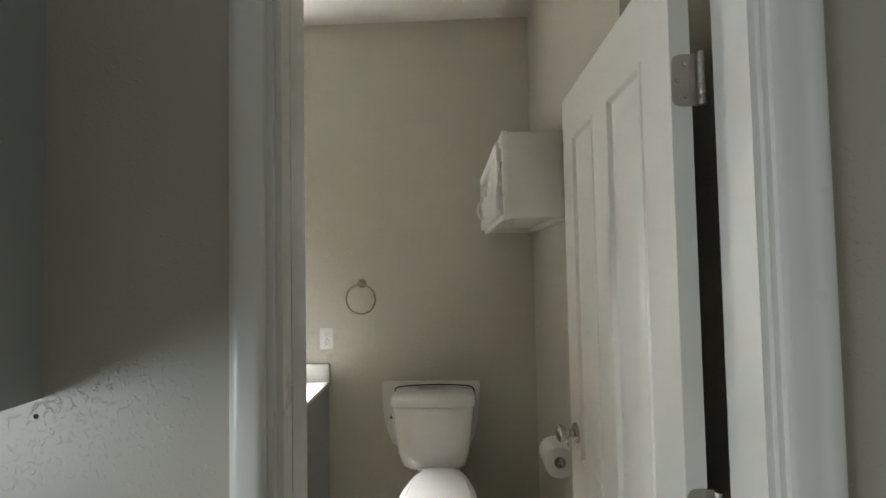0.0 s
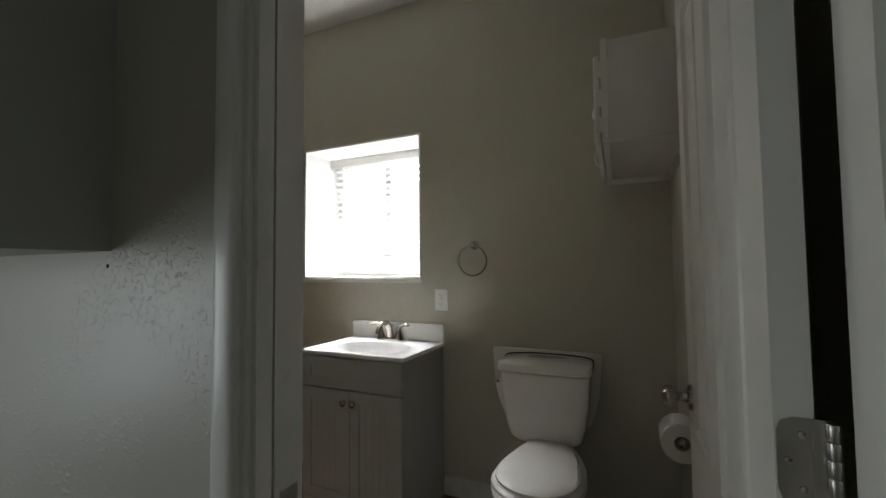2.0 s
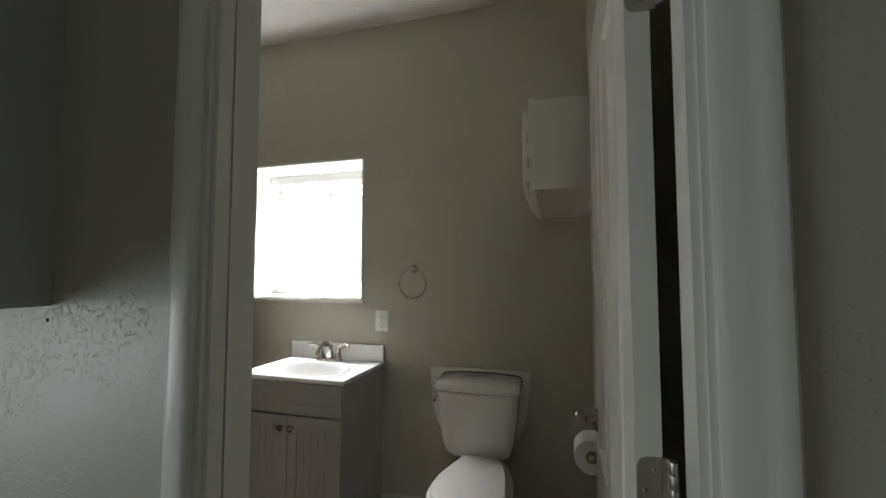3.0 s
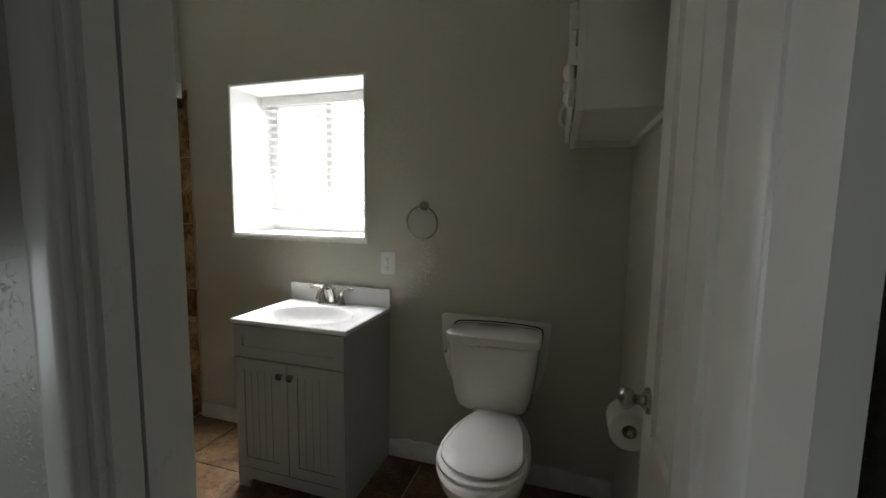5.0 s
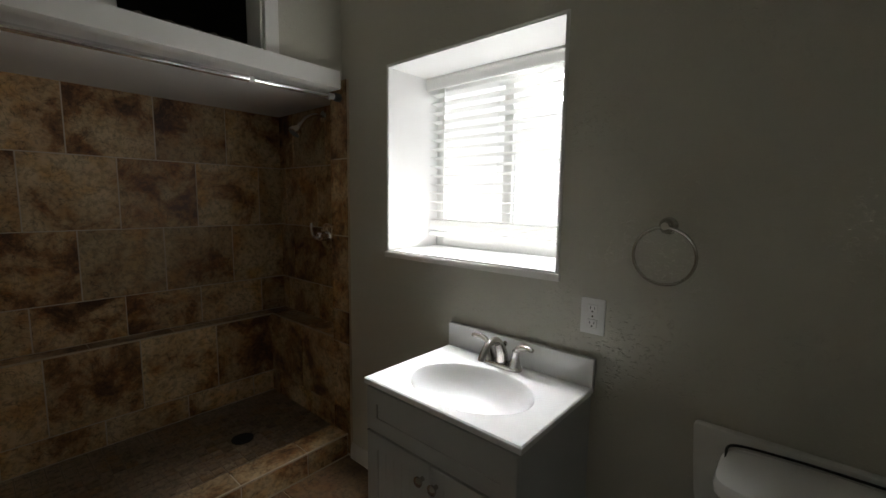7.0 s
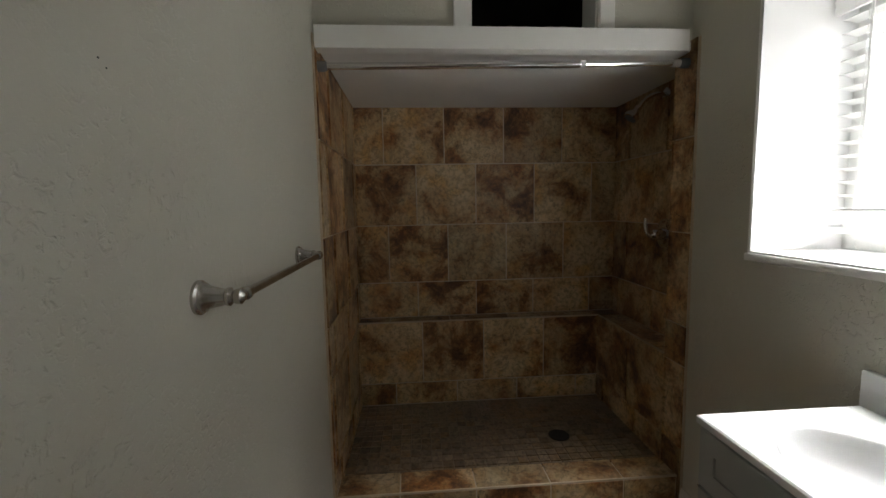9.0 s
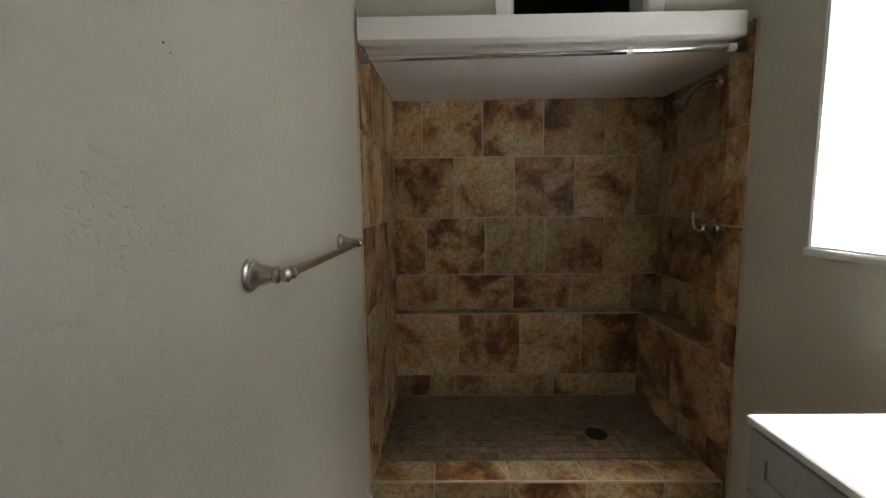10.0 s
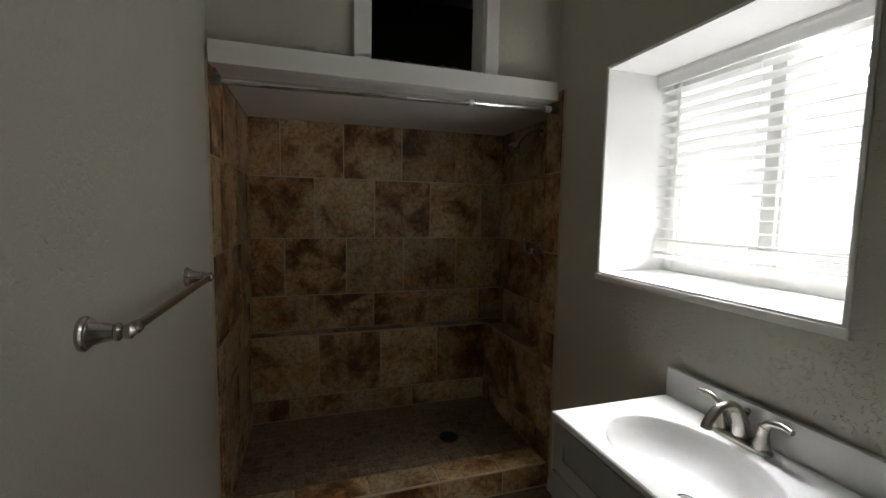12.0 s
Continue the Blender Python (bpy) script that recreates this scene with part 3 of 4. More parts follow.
open_slat, flat_slat = slat_mesh(-8), slat_mesh(0)
for i in range(15):
    s = new("slat", open_slat)
    s.parent, s.location = blind, (0, 1.712, 1.885 - i * 0.0425)
for i in range(8):
    s = new("slat", flat_slat)
    s.parent, s.location = blind, (0, 1.712 + 0.001 * (i % 3), 1.2785 - i * 0.0052)
    s.rotation_euler = (0, radians(0.25 * (8 - i) / 8), 0)
part("bottom_rail", rbox(bx0 + 0.012, bx1 - 0.012, 1.687, 1.737, 1.212, 1.230, 0.004), BLIND, blind)
for x in (bx0 + 0.09, -0.50, bx1 - 0.09):
    for y in (1.6865, 1.7375):
        part("ladder_cord", tube([(x, y, 1.93), (x, y, 1.58), (x, y, 1.215)], 0.0011, 6), PLAST, blind)
part("wand", tube([(bx0 + 0.11, 1.676, 1.91), (bx0 + 0.112, 1.674, 1.6), (bx0 + 0.114, 1.674, 1.36)], 0.0035, 8), PLAST, blind)
part("lift_cord", tube(curve_points([(bx1 - 0.05, 1.674, 1.91), (bx1 - 0.048, 1.672, 1.5), (bx1 - 0.05, 1.67, 1.2), (bx1 - 0.06, 1.665, 1.152), (bx1 - 0.16, 1.65, 1.150)]), 0.0012, 6), PLAST, blind)

# ---------- baseboards ----------
def baseboard(name, a, b, h=0.088):
    """From a to b on the plan, proud to the left of that line."""
    a, b = Vector(a), Vector(b)
    d = (b - a).normalized()
    nrm = Vector((-d.y, d.x))
    bm = bmesh.new()
    prof = [(0, 0), (0.013, 0), (0.013, h * 0.62), (0.010, h * 0.70), (0.010, h * 0.80), (0.005, h * 0.92), (0.004, h), (0, h)]
    loft(bm, [[(*(p + nrm * q), z) for q, z in prof] for p in (a, b)])
    return structure(name, bm, WORN, "chipped white moulded baseboard", "baseboard")


baseboard("baseboard_north_1", (-0.519, NY), (-1.218, NY))
baseboard("baseboard_north_2", (RX1 - 0.014, NY), (0.051, NY))
baseboard("baseboard_east", (RX0 - 0.02, 0.2), (RX1, NY))
baseboard("baseboard_south", (-1.24, SY1), (JL - 0.03, SY1))

def paint_smear(parent, a, b, seed, h=0.088):
    """Brushed-over caulk along the top of a board: a ragged raised lip."""
    rng = random.Random(seed)
    a, b = Vector(a), Vector(b)
    d = (b - a).normalized()
    nrm = Vector((-d.y, d.x))
    n = max(4, int((b - a).length / 0.018))
    rise, rings = 0.004, []
    for i in range(n + 1):
        p = a + (b - a) * (i / n)
        rise = min(0.016, max(0.001, rise + rng.uniform(-0.005, 0.005)))
        drop = rng.uniform(0.004, 0.016)
        rings.append([(*(p + nrm * q), z) for q, z in ((0.0005, h - 0.004), (0.0075, h - drop), (0.0070, h + rise * 0.3), (0.0035, h + rise), (0.0005, h + rise))])
    bm = bmesh.new()
    loft(bm, rings)
    part("paint_smear", bm, WORN, parent, "ragged smear of white paint and caulk")


paint_smear(bpy.data.objects["baseboard_north_2"], (1.10, NY), (0.80, NY), 3)
paint_smear(bpy.data.objects["baseboard_north_2"], (0.36, NY), (0.10, NY), 5)

# ---------- beam, rod, hatch trim ----------
bm = bmesh.new()
box(bm, -1.2745, -1.215, -0.038, 1.392, 1.908, 1.988)
structure("trim_beam", bevelled(bm, 0.003), TRIM, "white painted board across the shower opening", "beam")
hatch = tagged(new("trim_hatch"), "white painted flat trim round the dark loft hatch", "trim", kind="structure")
for b in ((-1.272, -1.250, CY[0] - 0.062, CY[0], 1.990, 2.60), (-1.272, -1.250, CY[1], CY[1] + 0.060, 1.990, 2.60), (-1.272, -1.250, CY[0], CY[1], 2.54, 2.60)):
    part("board", rbox(*b, 0.002, 1), TRIM, hatch)
for b in ((-1.40, -1.272, CY[0] + 0.0005, CY[0] + 0.010, 2.001, 2.55), (-1.40, -1.272, CY[1] - 0.010, CY[1] - 0.0005, 2.001, 2.55)):
    part("liner", rbox(*b, 0.001, 1), TRIM, hatch)
bm = bmesh.new()
rng = random.Random(4)
rings = []
for i in range(26):
    y = 0.555 + i * 0.019
    h = 0.014 + 0.010 * rng.random()
    xo = rng.uniform(-0.008, 0.008)
    rings.append([(-1.275 + xo, y, 2.002), (-1.278 + xo, y, 2.002 + h * 0.7), (-1.30 + xo, y, 2.002 + h), (-1.36 + xo, y, 2.002 + h * 0.9), (-1.38, y, 2.002)])
loft(bm, rings)
tagged(part("folded_cloth", bm, INSUL), "dusty grey crumpled cloth lying in the loft hatch", "cloth")

rod = thing("shower_rod", None, "chrome tension curtain rod with rubber ends", "shower rod")
rl, rr = Vector((-1.285, SL + 0.001, 1.864)), Vector((-1.285, ST - 0.001, 1.884))
rd = (rr - rl).normalized()
part("outer_tube", lathe([(0.0135, 0), (0.0135, 1.02)], rl + rd * 0.02, rd, 20), CHROME, rod)
part("inner_tube", lathe([(0.011, 0), (0.011, 0.45)], rl + rd * 1.035, rd, 20), CHROME, rod)
part("collar", lathe([(0.0142, 0), (0.0142, 0.02)], rl + rd * 1.03, rd, 20), PLAST, rod)
part("collar", lathe([(0.0150, 0), (0.0150, 0.03)], rr - rd * 0.065, rd, 20), PLAST, rod)
for p, d in ((rl, rd), (rr, -rd)):
    part("rubber_end", lathe([(0.020, 0), (0.020, 0.024), (0.0165, 0.034), (0.014, 0.036)], p, d, 20), RUBBER, rod)

# ---------- shower fittings ----------
head = thing("overhead_shower", None, "chrome shower head on a bent wall arm", "shower")
hx, hz = -1.69, 1.868
part("flange", lathe([(0.034, 0), (0.033, 0.005), (0.022, 0.011), (0.012, 0.012)], (hx, SRU, hz), (0, -1, 0)), CHROME, head)
part("arm", tube(curve_points([(hx, SRU - 0.008, hz), (hx, SRU - 0.06, hz), (hx - 0.002, SRU - 0.11, hz - 0.025), (hx - 0.004, SRU - 0.145, hz - 0.065)]), 0.0105, 14), CHROME, head)
ax = Vector((-0.05, -0.60, -0.80)).normalized()
part("ball_joint", lathe([(0.010, 0), (0.016, 0.008), (0.016, 0.018), (0.012, 0.026)], (hx - 0.004, SRU - 0.14, hz - 0.058), ax), CHROME, head)
sh = part("spray_head", lathe([(0.013, 0), (0.018, 0.010), (0.034, 0.030), (0.037, 0.040), (0.037, 0.050), (0.033, 0.054)], Vector((hx - 0.004, SRU - 0.14, hz - 0.058)) + ax * 0.024, ax, 28), CHROME, head)
part("spray_face", lathe([(0.031, 0), (0.030, 0.0025), (0, 0.003)], Vector((hx - 0.004, SRU - 0.14, hz - 0.058)) + ax * 0.0775, ax, 28), RUBBER, sh)
valve = thing("shower_valve", None, "chrome round shower valve with a lever handle", "shower valve")
vx, vz = -1.66, 1.160
part("escutcheon", lathe([(0.080, 0), (0.079, 0.005), (0.066, 0.012), (0.035, 0.016)], (vx, SRU, vz), (0, -1, 0), 36), CHROME, valve)
part("hub", lathe([(0.030, 0), (0.029, 0.03), (0.025, 0.055), (0.018, 0.062), (0, 0.064)], (vx, SRU - 0.014, vz), (0, -1, 0)), CHROME, valve)
part("lever", tube(curve_points([(vx, SRU - 0.058, vz - 0.005), (vx - 0.004, SRU - 0.075, vz - 0.012), (vx - 0.01, SRU - 0.095, vz + 0.004), (vx - 0.012, SRU - 0.106, vz + 0.045), (vx - 0.012, SRU - 0.104, vz + 0.082)]), 0.009, 12), CHROME, valve)
drain = thing("shower_drain", None, "dark round shower drain grate in the mosaic floor", "drain")
dx, dy = -1.656, 1.049
part("rim", lathe([(0.055, 0), (0.055, 0.003), (0.050, 0.004), (0.049, 0.001)], (dx, dy, PZ - 0.001), (0, 0, 1), 32), DARK, drain)
part("grate", lathe([(0.049, 0), (0.049, 0.002), (0, 0.002)], (dx, dy, PZ - 0.001), (0, 0, 1), 32), DARK, drain)
for i in range(-3, 4):
    w = math.sqrt(0.046 ** 2 - (i * 0.012) ** 2)
    bm = bmesh.new()
    box(bm, dx - w, dx + w, dy + i * 0.012 - 0.002, dy + i * 0.012 + 0.002, PZ, PZ + 0.003)
    part("bar", bm, DARK, drain)

# ---------- vanity ----------
van = thing("vanity_cabinet", None, "grey painted two-door vanity cabinet with beadboard doors", "cabinet")
vx0, vx1, vy0, vy1 = -0.519, 0.050, 1.005, 1.436
vt = 0.780
for nm, b in (("side_panel", (vx0, vx0 + 0.016, vy0 + 0.002, vy1, 0, vt)), ("side_panel", (vx1 - 0.016, vx1, vy0 + 0.002, vy1, 0, vt)),
              ("back_panel", (vx0 + 0.016, vx1 - 0.016, vy1 - 0.012, vy1, 0.09, vt)), ("bottom_panel", (vx0 + 0.016, vx1 - 0.016, vy0 + 0.02, vy1 - 0.012, 0.09, 0.105))):
    part(nm, rbox(*b, 0.0012, 1), VAN, van)
bm = bmesh.new()
prism(bm, [(vx0, 0), (vx0 + 0.062, 0), (vx0 + 0.064, 0.030), (vx0 + 0.080, 0.045), (vx1 - 0.080, 0.045), (vx1 - 0.064, 0.030), (vx1 - 0.062, 0), (vx1, 0), (vx1, 0.098), (vx0, 0.098)], vy0 - 0.016, vy0 + 0.001, "y")
part("toe_rail", bm, VAN, van)


def framed_panel(name, x0, x1, z0, z1, y, frame_w, grooves, material, parent):
    """Shaker front: raised frame as the part, with its sunk boards under it."""
    t = 0.018
    bm = bmesh.new()
    o = [(x0, z0), (x1, z0), (x1, z1), (x0, z1)]
    q = [(x0 + frame_w, z0 + frame_w), (x1 - frame_w, z0 + frame_w), (x1 - frame_w, z1 - frame_w), (x0 + frame_w, z1 - frame_w)]
    e = 0.0015
    o2 = [(x0 + e, z0 + e), (x1 - e, z0 + e), (x1 - e, z1 - e), (x0 + e, z1 - e)]
    loft(bm, [[(x, y, z) for x, z in o], [(x, y - t + e, z) for x, z in o], [(x, y - t, z) for x, z in o2], [(x, y - t, z) for x, z in q],
              [(x, y - t + 0.010, z) for x, z in q]], True, False)
    main = part(name, bm, material, parent)
    n = max(1, grooves + 1)
    px0, px1 = x0 + frame_w, x1 - frame_w
    w = (px1 - px0) / n
    for i in range(n):
        g = 0.0004 if grooves else 0.0
        part("board", rbox(px0 + i * w + g, px0 + (i + 1) * w - g, y - t + 0.005, y - 0.001, z0 + frame_w - 0.001, z1 - frame_w + 0.001, 0.0012, 1), material, main)
    return main


framed_panel("false_drawer", vx0, vx1, 0.632, 0.776, vy0 + 0.001, 0.048, 0, VAN, van)
cx = (vx0 + vx1) / 2
for s, (x0, x1) in ((1, (vx0 + 0.001, cx - 0.0015)), (-1, (cx + 0.0015, vx1 - 0.001))):
    d = framed_panel("door", x0, x1, 0.101, 0.624, vy0 + 0.001, 0.05, 4, VAN, van)
    kx = cx - s * 0.027
    part("knob", lathe([(0.007, 0), (0.006, 0.010), (0.009, 0.015), (0.0155, 0.019), (0.016, 0.024), (0.011, 0.0285), (0, 0.030)], (kx, vy0 - 0.017, 0.572), (0, -1, 0), 20), NICKEL, d, "round satin nickel knob")
    part("hinge_tip", rbox(x0 if s > 0 else x1 - 0.004, x0 + 0.004 if s > 0 else x1, vy0 - 0.019, vy0 - 0.002, 0.625, 0.630, 0.001, 1), CHROME, d)

top = thing("bathroom_sink", None, "white cultured marble sink top with moulded oval basin", "sink")
tx0, tx1, ty0, ty1, tz = -0.531, 0.060, 0.986, 1.438, 0.804
bc, ba, bb = Vector((-0.237, 1.172)), 0.214, 0.156
bm = bmesh.new()
K = 96


def rect_point(a):
    """Where a ray at angle a from the basin's middle meets the slab's edge."""
    c, s = math.cos(a) * ba, math.sin(a) * bb
    k = min(((tx1 if c > 0 else tx0) - bc.x) / c if abs(c) > 1e-9 else 1e9, ((ty1 - 0.024 if s > 0 else ty0) - bc.y) / s if abs(s) > 1e-9 else 1e9)
    return bc.x + c * k, bc.y + s * k


angles = [math.tau * i / K for i in range(K)]
corner = [math.atan2((y - bc.y) / bb, (x - bc.x) / ba) % math.tau for x in (tx0, tx1) for y in (ty0, ty1 - 0.024)]
for c in corner:
    i = min(range(K), key=lambda q: abs(angles[q] - c))
    angles[i] = c
rim = [rect_point(a) for a in angles]


def shrink(p, d):
    return (min(max(p[0], tx0 + d), tx1 - d), max(p[1], ty0 + d))


rings = [[(*shrink(p, 0.006), 0.781) for p in rim], [(*p, 0.784) for p in rim], [(*p, tz - 0.004) for p in rim], [(*shrink(p, 0.004), tz) for p in rim]]
for f, dz in ((1.02, 0.0), (1.0, -0.0015), (0.985, -0.006), (0.95, -0.026), (0.89, -0.056), (0.79, -0.085), (0.62, -0.106), (0.38, -0.117), (0.14, -0.121)):
    rings.append([(bc.x + math.cos(a) * ba * f, bc.y + 0.02 * (1 - f) + math.sin(a) * bb * f, tz + dz) for a in angles])
loft(bm, rings, False, True)
part("slab", bm, MARBLE, top)
part("backsplash", rbox(tx0, tx1, ty1 - 0.024, ty1, 0.784, 0.897, 0.004), MARBLE, top)
part("drain_ring", lathe([(0.024, 0), (0.024, 0.002), (0.020, 0.003), (0.019, 0.0005)], (bc.x, bc.y + 0.018, tz - 0.1205), (0, 0, 1)), NICKEL, top)
part("drain_stopper", lathe([(0.017, 0), (0.017, 0.003), (0.012, 0.006), (0, 0.007)], (bc.x, bc.y + 0.018, tz - 0.1205), (0, 0, 1)), NICKEL, top)

fau = thing("faucet", None, "brushed nickel two-handle faucet on the sink top", "faucet")
fx, fy = -0.249, 1.372
bm = bmesh.new()
base = [(fx + 0.080 * math.copysign(abs(math.cos(a)) ** 0.6, math.cos(a)), fy + 0.026 * math.copysign(abs(math.sin(a)) ** 0.8, math.sin(a))) for a in (math.tau * i / 40 for i in range(40))]
loft(bm, [[(fx + (x - fx) * f, fy + (y - fy) * f, z) for x, y in base] for f, z in ((1, tz), (1, tz + 0.008), (0.95, tz + 0.014), (0.86, tz + 0.017))])
part("base_plate", bm, NICKEL, fau)
sp = curve_points([(fx, fy + 0.004, tz + 0.010), (fx, fy - 0.004, tz + 0.055), (fx, fy - 0.035, tz + 0.098), (fx, fy - 0.080, tz + 0.100), (fx, fy - 0.112, tz + 0.074), (fx, fy - 0.120, tz + 0.060)])
part("spout", tube(sp, [0.024 - 0.012 * min(1, i / (len(sp) * 0.55)) for i in range(len(sp))], 18), NICKEL, fau)
part("aerator", lathe([(0.0125, 0), (0.0125, 0.012), (0.010, 0.013)], (fx, fy - 0.119, tz + 0.064), (0, -0.3, -1)), NICKEL, fau)
part("lift_rod", lathe([(0.003, 0), (0.003, 0.055), (0.007, 0.060), (0.008, 0.068), (0.004, 0.074)], (fx, fy + 0.020, tz + 0.012), (0, 0, 1), 14), NICKEL, fau)
for s in (-1, 1):
    part("handle_base", lathe([(0.022, 0), (0.020, 0.012), (0.014, 0.032), (0.012, 0.050), (0.014, 0.056), (0.010, 0.062)], (fx + s * 0.052, fy, tz + 0.012), (s * 0.10, 0, 1)), NICKEL, fau)
    lv = curve_points([(fx + s * 0.058, fy, tz + 0.066), (fx + s * 0.072, fy - 0.002, tz + 0.083), (fx + s * 0.098, fy - 0.004, tz + 0.090), (fx + s * 0.125, fy - 0.008, tz + 0.088)])
    part("lever", tube(lv, [0.011 - 0.0045 * abs(i / len(lv) - 0.2) for i in range(len(lv))], 12), NICKEL, fau)

# ---------- toilet ----------
toi = thing("toilet", None, "white porcelain toilet with closed lid and tapered tank", "toilet")
tcx = 0.634


def superellipse(cx, cy, a, b, z, p=2.6, k=48):
    return [(cx + a * math.copysign(abs(math.cos(t)) ** (2 / p), math.cos(t)), cy + b * math.copysign(abs(math.sin(t)) ** (2 / p), math.sin(t)), z) for t in (math.tau * i / k for i in range(k))]


tb = 1.402


def tank_ring(a, depth, z, p=4.5):
    return superellipse(tcx - 0.015, tb - depth / 2, a * 1.02, depth / 2, z, p)


bm = bmesh.new()
loft(bm, [tank_ring(0.105, 0.12, 0.414), tank_ring(0.140, 0.150, 0.420), tank_ring(0.157, 0.164, 0.440), tank_ring(0.173, 0.172, 0.50), tank_ring(0.187, 0.179, 0.60), tank_ring(0.194, 0.184, 0.70), tank_ring(0.197, 0.186, 0.726), tank_ring(0.190, 0.180, 0.730)])
tank = part("tank", bm, PORC, toi)
bm = bmesh.new()
loft(bm, [tank_ring(0.194, 0.186, 0.731, 5), tank_ring(0.205, 0.200, 0.736, 5), tank_ring(0.207, 0.202, 0.752, 5), tank_ring(0.203, 0.198, 0.768, 5), tank_ring(0.190, 0.186, 0.776, 5), tank_ring(0.10, 0.10, 0.779, 4)])
part("tank_lid", bm, PORC, toi)
# thin black tube round the back of the tank lid
line_path = [(tcx - 0.21, 1.2, 0.752), (tcx - 0.212, 1.33, 0.770), (tcx - 0.205, 1.398, 0.777), (tcx - 0.10, 1.404, 0.785), (tcx, 1.404, 0.787), (tcx + 0.10, 1.404, 0.785), (tcx + 0.178, 1.398, 0.777), (tcx + 0.193, 1.33, 0.765), (tcx + 0.191, 1.29, 0.752)]
part("dark_line", tube(curve_points(line_path[1:], 6), 0.0034, 8), DARK, toi, "thin black line behind the lid")
part("flush_lever", tube(curve_points([(tcx - 0.196, tb - 0.12, 0.690), (tcx - 0.212, tb - 0.125, 0.690), (tcx - 0.216, tb - 0.15, 0.688), (tcx - 0.214, tb - 0.18, 0.684)]), 0.007, 10), CHROME, toi)


def egg(front, back, half, z, cy=1.0, k=48):
    """Egg outline: round to the front, narrowing to the tank."""
    out = []
    for i in range(k):
        t = math.tau * i / k
        c, s = math.cos(t), math.sin(t)
        if s < 0:
            out.append((tcx + 0.016 + half * c, cy + (cy - front) * s, z))
        else:
            w = half * (1 - 0.45 * s ** 1.4)
            out.append((tcx + 0.016 + w * math.copysign(abs(c) ** 0.75, c), cy + (back - cy) * s ** 0.8, z))
    return out


bm = bmesh.new()
loft(bm, [egg(0.86, 1.36, 0.120, 0.0), egg(0.86, 1.36, 0.118, 0.03), egg(0.90, 1.34, 0.098, 0.10), egg(0.89, 1.33, 0.105, 0.18), egg(0.80, 1.33, 0.150, 0.28), egg(0.735, 1.35, 0.170, 0.36), egg(0.725, 1.38, 0.176, 0.395), egg(0.735, 1.37, 0.171, 0.406)])
part("bowl", bm, PORC, toi)
scx = tcx + 0.020


def lid_ring(front, back, half, z, cy=0.93, k=64):
    """Half round in front, straight sides drawing in to a flat back edge."""
    out = []
    for i in range(k):
        t = math.tau * i / k
        c, q = math.cos(t), math.sin(t)
        if q < 0:
            out.append((scx + half * c, cy + (cy - front) * -abs(q) ** 0.96, z))
        else:
            v = abs(q) ** (2 / 7)
            out.append((scx + half * (1 - 0.40 * v ** 1.6) * math.copysign(abs(c) ** (2 / 7), c), cy + (back - cy) * v, z))
    return out


bm = bmesh.new()
loft(bm, [lid_ring(0.765, 1.215, 0.158, 0.4065), lid_ring(0.754, 1.219, 0.166, 0.411), lid_ring(0.754, 1.219, 0.166, 0.420), lid_ring(0.762, 1.214, 0.161, 0.4255)])
part("seat", bm, SEATM, toi)
bm = bmesh.new()
loft(bm, [lid_ring(0.786, 1.226, 0.143, 0.427), lid_ring(0.777, 1.230, 0.151, 0.431), lid_ring(0.777, 1.230, 0.151, 0.439), lid_ring(0.787, 1.224, 0.144, 0.4455), lid_ring(0.83, 1.19, 0.10, 0.4485)])
part("lid", bm, SEATM, toi)
for s in (-1, 1):
    part("hinge_cap", rbox(tcx + s * 0.07 - 0.02, tcx + s * 0.07 + 0.02, 1.226, 1.248, 0.408, 0.434, 0.006), SEATM, toi)

board = bmesh.new()
outline = [(0.345, 0.800), (0.338, 0.793), (0.343, 0.70), (0.352, 0.60), (0.372, 0.53), (0.398, 0.475), (0.418, 0.470), (0.44, 0.478), (0.76, 0.478), (0.78, 0.462), (0.80, 0.466), (0.822, 0.52), (0.842, 0.60), (0.853, 0.70), (0.860, 0.790), (0.853, 0.798)]
prism(board, outline, 1.412, NY - 0.001, "y")
tagged(part("wall_backboard", bevelled(board, 0.003), CABP), "white painted shaped board on the wall behind the toilet tank", "board")

# ---------- towel ring, outlet, towel bar ----------
ring = thing("towel_ring", None, "brushed nickel towel ring on the window wall", "towel ring")
rx, rz = 0.236, 1.322
part("rosette", lathe([(0.024, 0), (0.024, 0.006), (0.017, 0.012), (0.012, 0.022), (0.0125, 0.034), (0.015, 0.040), (0.010, 0.046), (0, 0.047)], (rx, NY, rz), (0, -1, 0)), NICKEL, ring)
part("ring", torus((rx, NY - 0.036, rz - 0.082), (0.05, 1, 0.06), 0.079, 0.0042), NICKEL, ring)

outlet = thing("wall_outlet", None, "white duplex wall outlet with cover plate", "outlet")
part("plate", rbox(0.002, 0.079, NY - 0.006, NY + 0.0005, 0.971, 1.086, 0.0025), PLAST, outlet)
for z in (1.052, 1.005):
    rec = part("receptacle", rbox(0.024, 0.057, NY - 0.0085, NY - 0.005, z - 0.0145, z + 0.0145, 0.002, 1), PLAST, outlet)
    for b in ((0.0325, 0.035, z - 0.001, z + 0.008), (0.046, 0.048, z - 0.001, z + 0.007), (0.038, 0.043, z - 0.010, z - 0.005)):
        bm = bmesh.new()
        box(bm, b[0], b[1], NY - 0.0088, NY - 0.008, b[2], b[3])
        part("slot", bm, DARK, rec)
part("screw", lathe([(0.003, 0), (0.0025, 0.001)], (0.0405, NY - 0.006, 1.0285), (0, -1, 0), 10), NICKEL, outlet)

